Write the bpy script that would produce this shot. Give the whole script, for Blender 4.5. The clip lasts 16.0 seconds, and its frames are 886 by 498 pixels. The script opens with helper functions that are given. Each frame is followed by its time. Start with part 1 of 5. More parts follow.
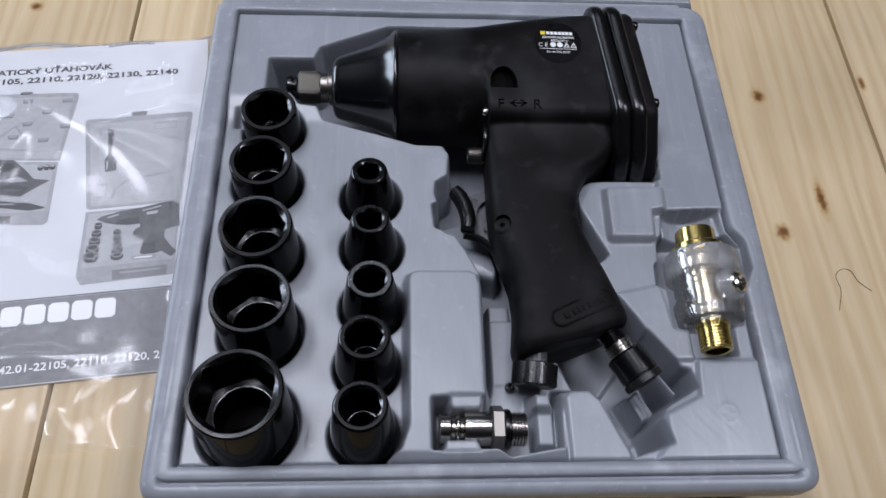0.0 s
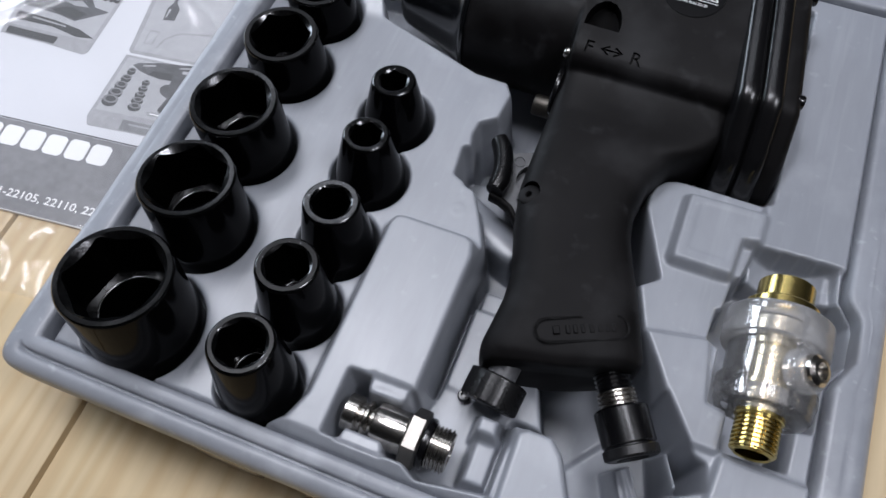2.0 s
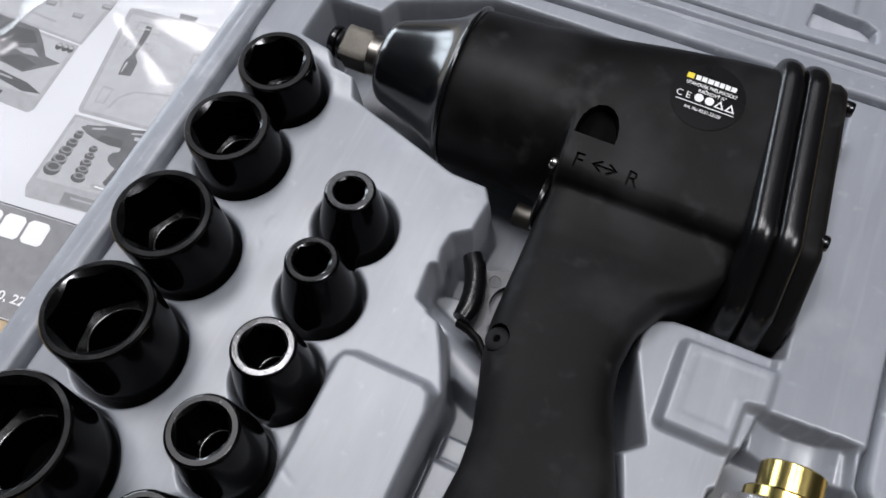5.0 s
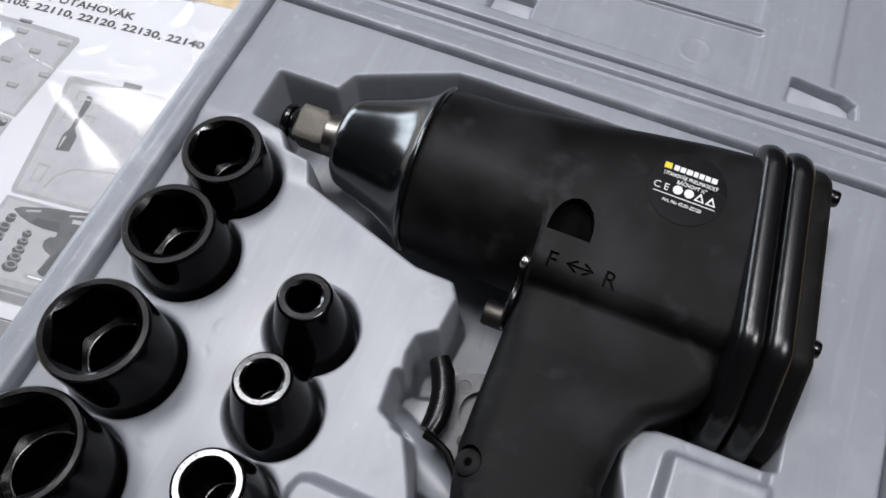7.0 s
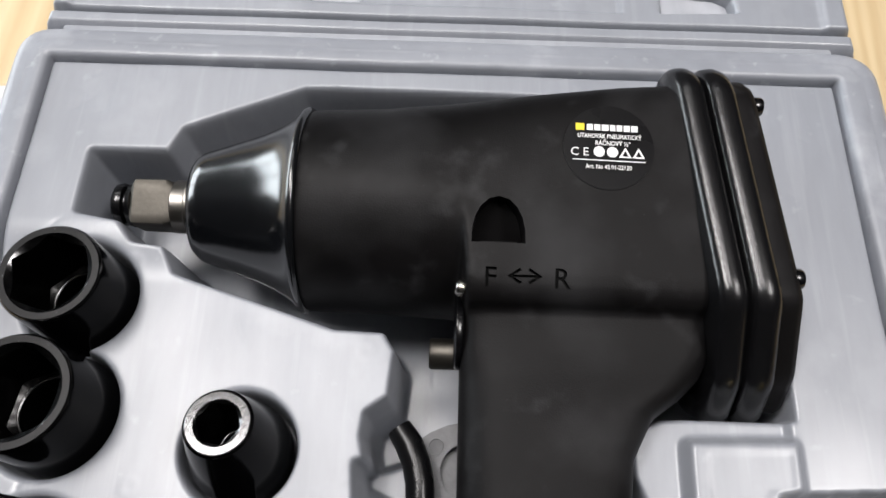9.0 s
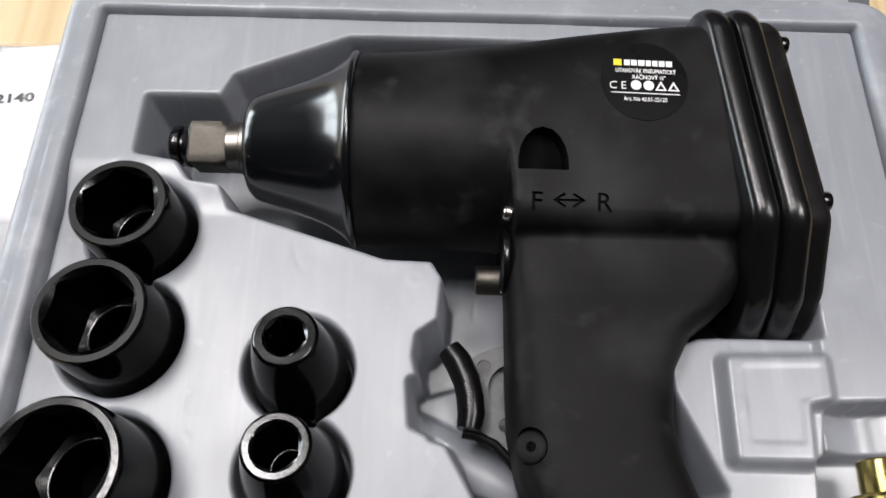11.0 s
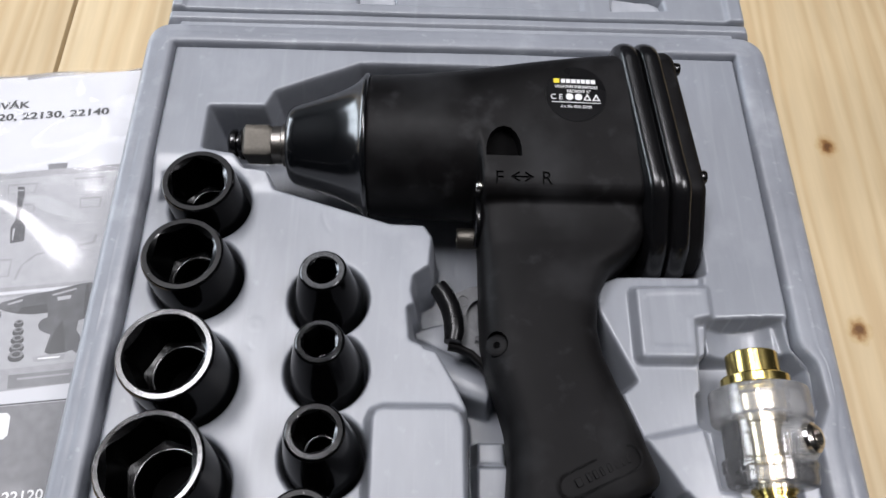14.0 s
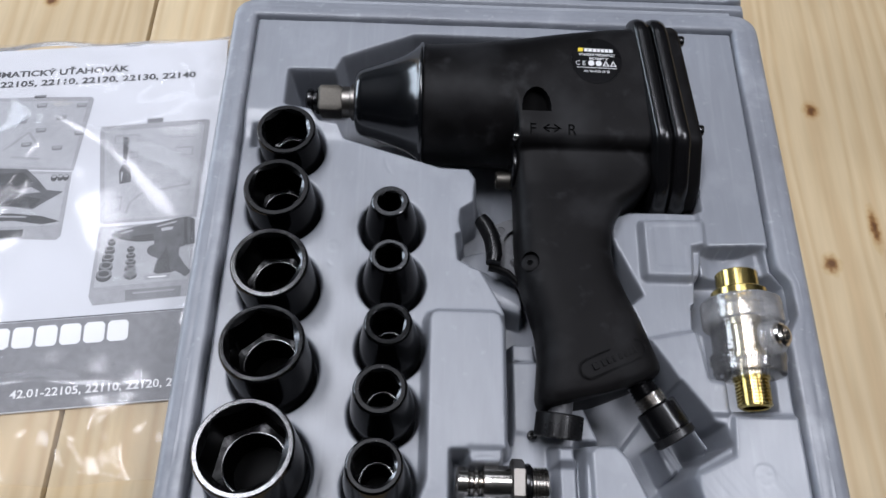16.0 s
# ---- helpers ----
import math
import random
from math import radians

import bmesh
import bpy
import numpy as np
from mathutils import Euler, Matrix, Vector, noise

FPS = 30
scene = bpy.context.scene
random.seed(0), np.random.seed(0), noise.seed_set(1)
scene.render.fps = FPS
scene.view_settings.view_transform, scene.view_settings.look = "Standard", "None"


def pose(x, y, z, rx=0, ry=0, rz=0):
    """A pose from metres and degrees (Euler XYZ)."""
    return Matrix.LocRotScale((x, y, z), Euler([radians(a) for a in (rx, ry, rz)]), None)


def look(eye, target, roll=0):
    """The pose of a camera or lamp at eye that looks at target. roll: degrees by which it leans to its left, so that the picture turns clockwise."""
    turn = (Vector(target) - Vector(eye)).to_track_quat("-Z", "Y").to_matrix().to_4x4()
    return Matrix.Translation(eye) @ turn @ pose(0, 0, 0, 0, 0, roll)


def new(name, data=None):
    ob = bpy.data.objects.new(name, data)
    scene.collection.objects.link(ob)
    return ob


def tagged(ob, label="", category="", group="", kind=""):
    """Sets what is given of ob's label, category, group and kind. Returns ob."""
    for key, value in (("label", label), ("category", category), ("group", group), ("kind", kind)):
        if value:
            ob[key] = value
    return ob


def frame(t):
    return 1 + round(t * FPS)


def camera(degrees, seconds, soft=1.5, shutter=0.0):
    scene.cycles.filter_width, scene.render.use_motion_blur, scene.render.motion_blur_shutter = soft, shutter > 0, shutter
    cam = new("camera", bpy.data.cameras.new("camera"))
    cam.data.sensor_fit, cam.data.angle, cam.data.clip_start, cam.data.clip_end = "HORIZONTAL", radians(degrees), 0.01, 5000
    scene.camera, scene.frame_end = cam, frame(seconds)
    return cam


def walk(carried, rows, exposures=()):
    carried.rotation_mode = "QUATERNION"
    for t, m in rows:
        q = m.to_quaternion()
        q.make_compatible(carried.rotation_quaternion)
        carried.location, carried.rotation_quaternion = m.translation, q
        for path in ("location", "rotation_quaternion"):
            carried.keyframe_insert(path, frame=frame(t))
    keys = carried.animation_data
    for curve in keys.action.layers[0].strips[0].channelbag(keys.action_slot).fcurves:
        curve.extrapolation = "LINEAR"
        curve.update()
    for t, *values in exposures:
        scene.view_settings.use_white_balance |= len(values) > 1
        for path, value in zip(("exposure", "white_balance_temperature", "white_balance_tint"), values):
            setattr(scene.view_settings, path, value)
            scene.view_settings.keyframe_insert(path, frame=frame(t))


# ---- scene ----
# ---- camera ----
cam = camera(61.80, 16.0, soft=1.6)
PATH = [
    (0.0, (0.00207, 0.01975, 0.31896), (0.01954, 0.16047, 0.05459), 6.48),
    (0.5, (0.0253, 0.02391, 0.30078), (0.02185, 0.16171, 0.03432), 1.39),
    (1.0, (0.0525, 0.04155, 0.28463), (0.02869, 0.17608, 0.01754), 0.2),
    (1.5, (0.06532, 0.0531, 0.26898), (0.02239, 0.18205, 0.00153), -1.36),
    (2.0, (0.06809, 0.05278, 0.25586), (0.01434, 0.17483, -0.01287), -2.56),
    (2.5, (0.07039, 0.05824, 0.24561), (0.01003, 0.16986, -0.02623), -3.97),
    (3.0, (0.07092, 0.06824, 0.24241), (0.01041, 0.17402, -0.03172), -4.42),
    (3.5, (0.06897, 0.07585, 0.24302), (0.00973, 0.18069, -0.03175), -3.92),
    (4.0, (0.06508, 0.08778, 0.2453), (0.00571, 0.19001, -0.03043), -4.94),
    (4.5, (0.06278, 0.1003, 0.24759), (0.00462, 0.20613, -0.02703), -4.16),
    (5.0, (0.06223, 0.11381, 0.24635), (0.00445, 0.22452, -0.02643), -3.51),
    (5.2, (0.06175, 0.11903, 0.24822), (0.00404, 0.23034, -0.02432), -3.56),
    (7.3, (0.05042, 0.1477, 0.23706), (0.00301, 0.27029, -0.03262), 0.63),
    (7.5, (0.04999, 0.15387, 0.2315), (0.00474, 0.27296, -0.04011), -0.08),
    (8.0, (0.0441, 0.17077, 0.21821), (0.02159, 0.28492, -0.05831), 2.46),
    (8.2, (0.03929, 0.17085, 0.21643), (0.02993, 0.28943, -0.05898), 4.81),
    (10.3, (0.03303, 0.15695, 0.2221), (0.03643, 0.27721, -0.05272), 1.24),
    (10.5, (0.02895, 0.15332, 0.22469), (0.03335, 0.27376, -0.05004), 1.94),
    (11.0, (0.02392, 0.1491, 0.21898), (0.02497, 0.26866, -0.05616), 1.84),
    (11.5, (0.01672, 0.1516, 0.19799), (0.02312, 0.26541, -0.07951), 6.05),
    (12.0, (0.01556, 0.15018, 0.20585), (0.01712, 0.25871, -0.07382), 3.68),
    (12.5, (0.02077, 0.13963, 0.22572), (0.02036, 0.25596, -0.0508), 1.91),
    (13.0, (0.02359, 0.12414, 0.24424), (0.02889, 0.24901, -0.02848), 3.72),
    (13.5, (0.02355, 0.10898, 0.2654), (0.03228, 0.23963, -0.00451), 4.76),
    (14.0, (0.0203, 0.09845, 0.2753), (0.02956, 0.23018, 0.00593), 4.61),
    (14.5, (0.0152, 0.08548, 0.29097), (0.02579, 0.21435, 0.02027), 5.34),
    (15.0, (0.01191, 0.077, 0.29751), (0.01966, 0.20278, 0.02525), 4.62),
    (15.5, (0.00887, 0.06659, 0.30841), (0.0146, 0.19114, 0.03554), 3.67),
    (16.0, (0.00457, 0.05699, 0.31857), (0.01065, 0.18152, 0.04571), 4.13),
]
walk(cam, [(t, look(e, a, r)) for t, e, a, r in PATH], exposures=[(0.0, -1.26, 6050, 13), (1.0, -1.11, 6150, 12), (2.0, -1.09, 6250, 11), (3.0, -1.02, 6350, 10), (5.0, -0.99, 6550, 10), (7.4, -0.98, 6550, 10), (8.0, -0.57, 6900, 10), (10.5, -0.67, 6950, 10), (12.0, -0.7, 6950, 10), (12.5, -0.66, 6850, 10), (13.0, -0.61, 6750, 10), (14.0, -0.87, 6550, 11), (14.5, -0.83, 6450, 11), (16.0, -1.12, 6200, 11)])

# ---- world and light ----
world = bpy.data.worlds.new("room_air")
scene.world = world
world.use_nodes = True
world.node_tree.nodes["Background"].inputs[0].default_value = (0.8, 0.9, 1.0, 1)
world.node_tree.nodes["Background"].inputs[1].default_value = 0.012


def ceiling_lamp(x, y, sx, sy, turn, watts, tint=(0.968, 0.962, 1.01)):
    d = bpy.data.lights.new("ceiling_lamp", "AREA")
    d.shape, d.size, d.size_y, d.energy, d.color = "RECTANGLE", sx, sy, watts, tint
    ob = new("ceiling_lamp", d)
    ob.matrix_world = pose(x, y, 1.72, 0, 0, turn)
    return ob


ceiling_lamp(-0.55, 0.51, 0.32, 0.74, -4, 38)
ceiling_lamp(0.04, 0.50, 0.50, 0.46, -4, 15)
# out-of-view lamp set further forward and stronger, added fill for the front right
ceiling_lamp(0.95, 0.18, 0.40, 0.60, -8, 32)
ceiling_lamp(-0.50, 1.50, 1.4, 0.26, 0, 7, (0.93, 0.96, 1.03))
day = bpy.data.lights.new("window_daylight", "AREA")
day.shape, day.size, day.size_y, day.energy, day.color = "RECTANGLE", 2.0, 0.95, 98, (0.84, 0.94, 1.05)
new("window_daylight", day).matrix_world = pose(-2.215, 1.45, 0.525, 90, 0, -90)

# ---- materials ----
MM = 0.001


def material(name, color, rough=0.5, metal=0.0, vary=0.12, grain=400.0, bump=0.05, bump_scale=900.0, coat=0.0, spec=0.5, stretch=(1, 1, 1)):
    """Painted, moulded or metal surface: two scales of tone, uneven gloss and fine relief."""
    m = bpy.data.materials.new(name)
    m.use_nodes = True
    nt = m.node_tree
    N, L = nt.nodes, nt.links
    b = N["Principled BSDF"]
    tc = N.new("ShaderNodeTexCoord")
    mp = N.new("ShaderNodeMapping")
    mp.inputs["Scale"].default_value = stretch
    L.new(tc.outputs["Object"], mp.inputs["Vector"])
    n1, n2 = N.new("ShaderNodeTexNoise"), N.new("ShaderNodeTexNoise")
    n1.inputs["Scale"].default_value, n1.inputs["Detail"].default_value = grain, 6
    n2.inputs["Scale"].default_value, n2.inputs["Detail"].default_value = grain / 9, 4
    for n in (n1, n2):
        L.new(mp.outputs[0], n.inputs["Vector"])
    add = N.new("ShaderNodeMath")
    add.operation = "ADD"
    L.new(n1.outputs[0], add.inputs[0])
    L.new(n2.outputs[0], add.inputs[1])
    ramp = N.new("ShaderNodeMapRange")
    ramp.inputs[1].default_value, ramp.inputs[2].default_value = 0.7, 1.3
    ramp.inputs[3].default_value, ramp.inputs[4].default_value = 1 - vary, 1 + vary
    L.new(add.outputs[0], ramp.inputs[0])
    mix = N.new("ShaderNodeVectorMath")
    mix.operation = "SCALE"
    mix.inputs[0].default_value = color
    L.new(ramp.outputs[0], mix.inputs["Scale"])
    L.new(mix.outputs[0], b.inputs["Base Color"])
    r2 = N.new("ShaderNodeMapRange")
    r2.inputs[1].default_value, r2.inputs[2].default_value = 0.3, 0.7
    r2.inputs[3].default_value, r2.inputs[4].default_value = rough * 0.82, min(1, rough * 1.2)
    L.new(n2.outputs[0], r2.inputs[0])
    L.new(r2.outputs[0], b.inputs["Roughness"])
    b.inputs["Metallic"].default_value = metal
    b.inputs["Coat Weight"].default_value = coat
    b.inputs["Coat Roughness"].default_value = 0.15
    b.inputs["Specular IOR Level"].default_value = spec
    if bump:
        n3 = N.new("ShaderNodeTexNoise")
        n3.inputs["Scale"].default_value, n3.inputs["Detail"].default_value = bump_scale, 3
        L.new(mp.outputs[0], n3.inputs["Vector"])
        bp = N.new("ShaderNodeBump")
        bp.inputs["Strength"].default_value, bp.inputs["Distance"].default_value = bump, 0.0006
        L.new(n3.outputs[0], bp.inputs["Height"])
        L.new(bp.outputs[0], b.inputs["Normal"])
    return m


TRAY = material("grey_moulded_plastic", (0.262, 0.278, 0.308), 0.35, vary=0.06, grain=160, bump=0.05, bump_scale=300, stretch=(2.0, 0.45, 1), spec=0.75)

def scuffed(m, amount=0.16, pale_edges=0.0, marks=((40, (7, 0.35, 1), 0.58, 0.9), (38, (1, 1, 1), 0.58, 0.82), (160, (1, 1, 1), 0.64, 0.8))):
    """Pale scratches and handling marks over a moulded plastic."""
    N, L = m.node_tree.nodes, m.node_tree.links
    b = N["Principled BSDF"]
    src = b.inputs["Base Color"].links[0].from_socket
    tc = N.new("ShaderNodeTexCoord")
    fac = None
    for scale, st, lo, hi in marks:
        mp, n, r = N.new("ShaderNodeMapping"), N.new("ShaderNodeTexNoise"), N.new("ShaderNodeMapRange")
        mp.inputs["Scale"].default_value, mp.inputs["Rotation"].default_value = st, (0, 0, 0.02 * st[0] - 0.12)
        n.inputs["Scale"].default_value, n.inputs["Detail"].default_value = scale, 6
        r.inputs[1].default_value, r.inputs[2].default_value, r.inputs[3].default_value, r.inputs[4].default_value = lo, hi, 0, amount
        L.new(tc.outputs["Object"], mp.inputs["Vector"])
        L.new(mp.outputs[0], n.inputs["Vector"])
        L.new(n.outputs[0], r.inputs[0])
        if fac is None:
            fac = r.outputs[0]
        else:
            mx = N.new("ShaderNodeMath")
            mx.operation = "MAXIMUM"
            L.new(fac, mx.inputs[0])
            L.new(r.outputs[0], mx.inputs[1])
            fac = mx.outputs[0]
    if pale_edges:
        # convex edges paler in places: rubbed wear, and lip highlights painted in with it
        geo, r, n, mx, ad = N.new("ShaderNodeNewGeometry"), N.new("ShaderNodeMapRange"), N.new("ShaderNodeTexNoise"), N.new("ShaderNodeMath"), N.new("ShaderNodeMath")
        r.inputs[1].default_value, r.inputs[2].default_value, r.inputs[3].default_value, r.inputs[4].default_value = 0.54, 0.64, 0, pale_edges
        n.inputs["Scale"].default_value, n.inputs["Detail"].default_value = 90, 5
        mx.operation, ad.operation = "MULTIPLY", "ADD"
        L.new(tc.outputs["Object"], n.inputs["Vector"])
        L.new(geo.outputs["Pointiness"], r.inputs[0])
        L.new(r.outputs[0], mx.inputs[0])
        L.new(n.outputs[0], mx.inputs[1])
        L.new(fac, ad.inputs[0])
        L.new(mx.outputs[0], ad.inputs[1])
        fac = ad.outputs[0]
    mix = N.new("ShaderNodeMix")
    mix.data_type = "RGBA"
    L.new(fac, mix.inputs[0])
    for i in mix.inputs:
        if i.name == "A" and i.type == "RGBA":
            L.new(src, i)
        if i.name == "B" and i.type == "RGBA":
            i.default_value = (0.72, 0.74, 0.78, 1)
    for o in mix.outputs:
        if o.type == "RGBA":
            L.new(o, b.inputs["Base Color"])
    return m


scuffed(TRAY, pale_edges=0.55)
RIM_PLASTIC = material("scuffed_grey_plastic", (0.255, 0.270, 0.300), 0.4, vary=0.08, grain=160, bump=0.12, bump_scale=260, spec=0.6)
scuffed(RIM_PLASTIC, 0.3, 0.4, ((60, (1, 1, 1), 0.56, 0.8), (240, (1, 1, 1), 0.62, 0.78)))
RUBBER_BLACK = material("black_powder_coat", (0.0042, 0.0039, 0.0041), 0.5, vary=0.4, grain=70, bump=0.12, bump_scale=2600, spec=0.13)
scuffed(RUBBER_BLACK, 0.03, 0.0, ((26, (1, 1, 1), 0.52, 0.8), (120, (1, 1, 1), 0.58, 0.85), (900, (1, 1, 1), 0.72, 0.8)))
GLOSS_BLACK = material("glossy_black_paint", (0.0025, 0.0025, 0.003), 0.22, vary=0.1, bump=0.03, bump_scale=300, coat=0.25)
NOSE = material("glossy_black_cast", (0.003, 0.0034, 0.0042), 0.19, vary=0.2, grain=120, bump=0.04, bump_scale=160, spec=1.0)
CAP = material("semi_gloss_black_paint", (0.004, 0.004, 0.0045), 0.24, vary=0.25, grain=150, bump=0.08, bump_scale=500, stretch=(4, 1, 1), spec=0.5)
KNURLED = material("dark_knurled_steel", (0.008, 0.008, 0.0085), 0.3, vary=0.2, bump=0.05, spec=0.6)
EDGE = material("worn_steel_edge", (0.08, 0.08, 0.082), 0.18, metal=1.0, vary=0.6, grain=700, bump=0.05, bump_scale=1200)
SATIN = material("satin_black_steel", (0.003, 0.003, 0.0034), 0.27, vary=0.25, bump=0.05, spec=0.3)
SOCKET = material("black_oxide_steel", (0.0018, 0.0018, 0.0021), 0.12, vary=0.25, grain=300, bump=0.04, bump_scale=420, spec=0.065)
RIMSTEEL = material("worn_black_oxide", (0.066, 0.066, 0.067), 0.17, metal=1.0, vary=0.4, grain=900, bump=0.015, bump_scale=1500)
scuffed(RIMSTEEL, 0.2, 0.0, ((700, (1, 1, 1), 0.70, 0.76), (260, (1, 1, 1), 0.70, 0.76)))
DULL_RIM = material("black_oxide_rim", (0.004, 0.004, 0.0045), 0.36, vary=0.3, bump=0.05, spec=0.22)
scuffed(DULL_RIM, 0.2, 0.0, ((700, (1, 1, 1), 0.70, 0.76), (260, (1, 1, 1), 0.72, 0.78)))
# black oxide taken darker still, so the shade inside recesses is in the colour
RECESS_SHADE = material("black_oxide_with_shade", (0.001, 0.001, 0.001), 0.38, vary=0.2, bump=0.05, spec=0.04)
BORE_FLOOR = material("oiled_black_steel", (0.03, 0.03, 0.03), 0.26, metal=1.0, vary=0.25, grain=600, bump=0.06)
SEAT = material("oiled_dark_steel", (0.12, 0.12, 0.12), 0.2, metal=1.0, vary=0.25, grain=600, bump=0.06)
CHROME = material("nickel_plate", (0.52, 0.495, 0.46), 0.2, metal=1.0, vary=0.08, bump=0.04)
NUT = material("satin_nickel", (0.24, 0.225, 0.205), 0.34, metal=1.0, vary=0.06, bump=0.05)
STEEL = material("bare_steel", (0.095, 0.088, 0.077), 0.48, metal=1.0, vary=0.15, bump=0.08, grain=900)
BRASS = material("brass", (0.60, 0.475, 0.17), 0.2, metal=1.0, vary=0.1, bump=0.03)
PALE_BRASS = material("pale_brass", (0.86, 0.79, 0.62), 0.24, metal=1.0, vary=0.1, bump=0.03)
PLATE = material("grey_die_cast", (0.10, 0.102, 0.108), 0.42, vary=0.25, bump=0.15)
PAPER = material("white_paper", (0.60, 0.605, 0.63), 0.6, vary=0.015, bump=0.05)
INK_DARK = material("dark_grey_ink", (0.17, 0.17, 0.177), 0.5, vary=0.22, grain=260, bump=0)
INK_GUN = material("near_black_photo_ink", (0.06, 0.06, 0.064), 0.5, vary=0.45, grain=220, bump=0)
INK_MID = material("mid_grey_ink", (0.30, 0.30, 0.31), 0.55, vary=0.16, grain=300, bump=0)
INK_LIGHT = material("light_grey_ink", (0.37, 0.372, 0.385), 0.55, vary=0.10, grain=300, bump=0)
INK_BLACK = material("black_ink", (0.02, 0.02, 0.02), 0.5, vary=0.05, bump=0)
WHITE = material("white_ink", (0.8, 0.8, 0.8), 0.5, vary=0.02, bump=0)
YELLOW = material("yellow_ink", (0.8, 0.62, 0.02), 0.5, vary=0.02, bump=0)
STICKER = material("black_sticker_film", (0.004, 0.004, 0.0045), 0.3, vary=0.05, bump=0.02, spec=0.1)
GROOVE = material("dark_joint", (0.05, 0.03, 0.015), 0.8, vary=0.2, bump=0)
# unseen room surfaces, kept dark to limit bounce and reflections on the black parts
CEILING = material("dark_ceiling_paint", (0.13, 0.13, 0.133), 0.7, vary=0.05, grain=20, bump=0.1, bump_scale=200)
WALL = material("grey_wall_paint", (0.06, 0.06, 0.06), 0.7, vary=0.05, grain=20, bump=0.1, bump_scale=200)


def thin_clear(name, tint, ior, rough, haze):
    """Thin-walled clear plastic: see-through, with clean highlights and a trace of haze."""
    m = bpy.data.materials.new(name)
    m.use_nodes = True
    N, L = m.node_tree.nodes, m.node_tree.links
    N.remove(N["Principled BSDF"])
    tr, gl, fr, mx = N.new("ShaderNodeBsdfTransparent"), N.new("ShaderNodeBsdfGlossy"), N.new("ShaderNodeFresnel"), N.new("ShaderNodeMixShader")
    tr.inputs[0].default_value = (*tint, 1)
    gl.inputs["Roughness"].default_value = rough
    fr.inputs["IOR"].default_value = ior
    L.new(fr.outputs[0], mx.inputs[0])
    L.new(tr.outputs[0], mx.inputs[1])
    L.new(gl.outputs[0], mx.inputs[2])
    hz, m2 = N.new("ShaderNodeBsdfDiffuse"), N.new("ShaderNodeMixShader")
    hz.inputs[0].default_value = (0.85, 0.86, 0.88, 1)
    m2.inputs[0].default_value = haze
    L.new(mx.outputs[0], m2.inputs[1])
    L.new(hz.outputs[0], m2.inputs[2])
    L.new(m2.outputs[0], N["Material Output"].inputs[0])
    return m


CLEAR = thin_clear("clear_plastic", (0.96, 0.945, 0.925), 1.6, 0.03, 0.035)
FROSTED = thin_clear("hazy_clear_plastic", (0.94, 0.92, 0.90), 1.6, 0.05, 0.11)
FILM = thin_clear("clear_sleeve_film", (0.97, 0.97, 0.97), 1.45, 0.15, 0.07)


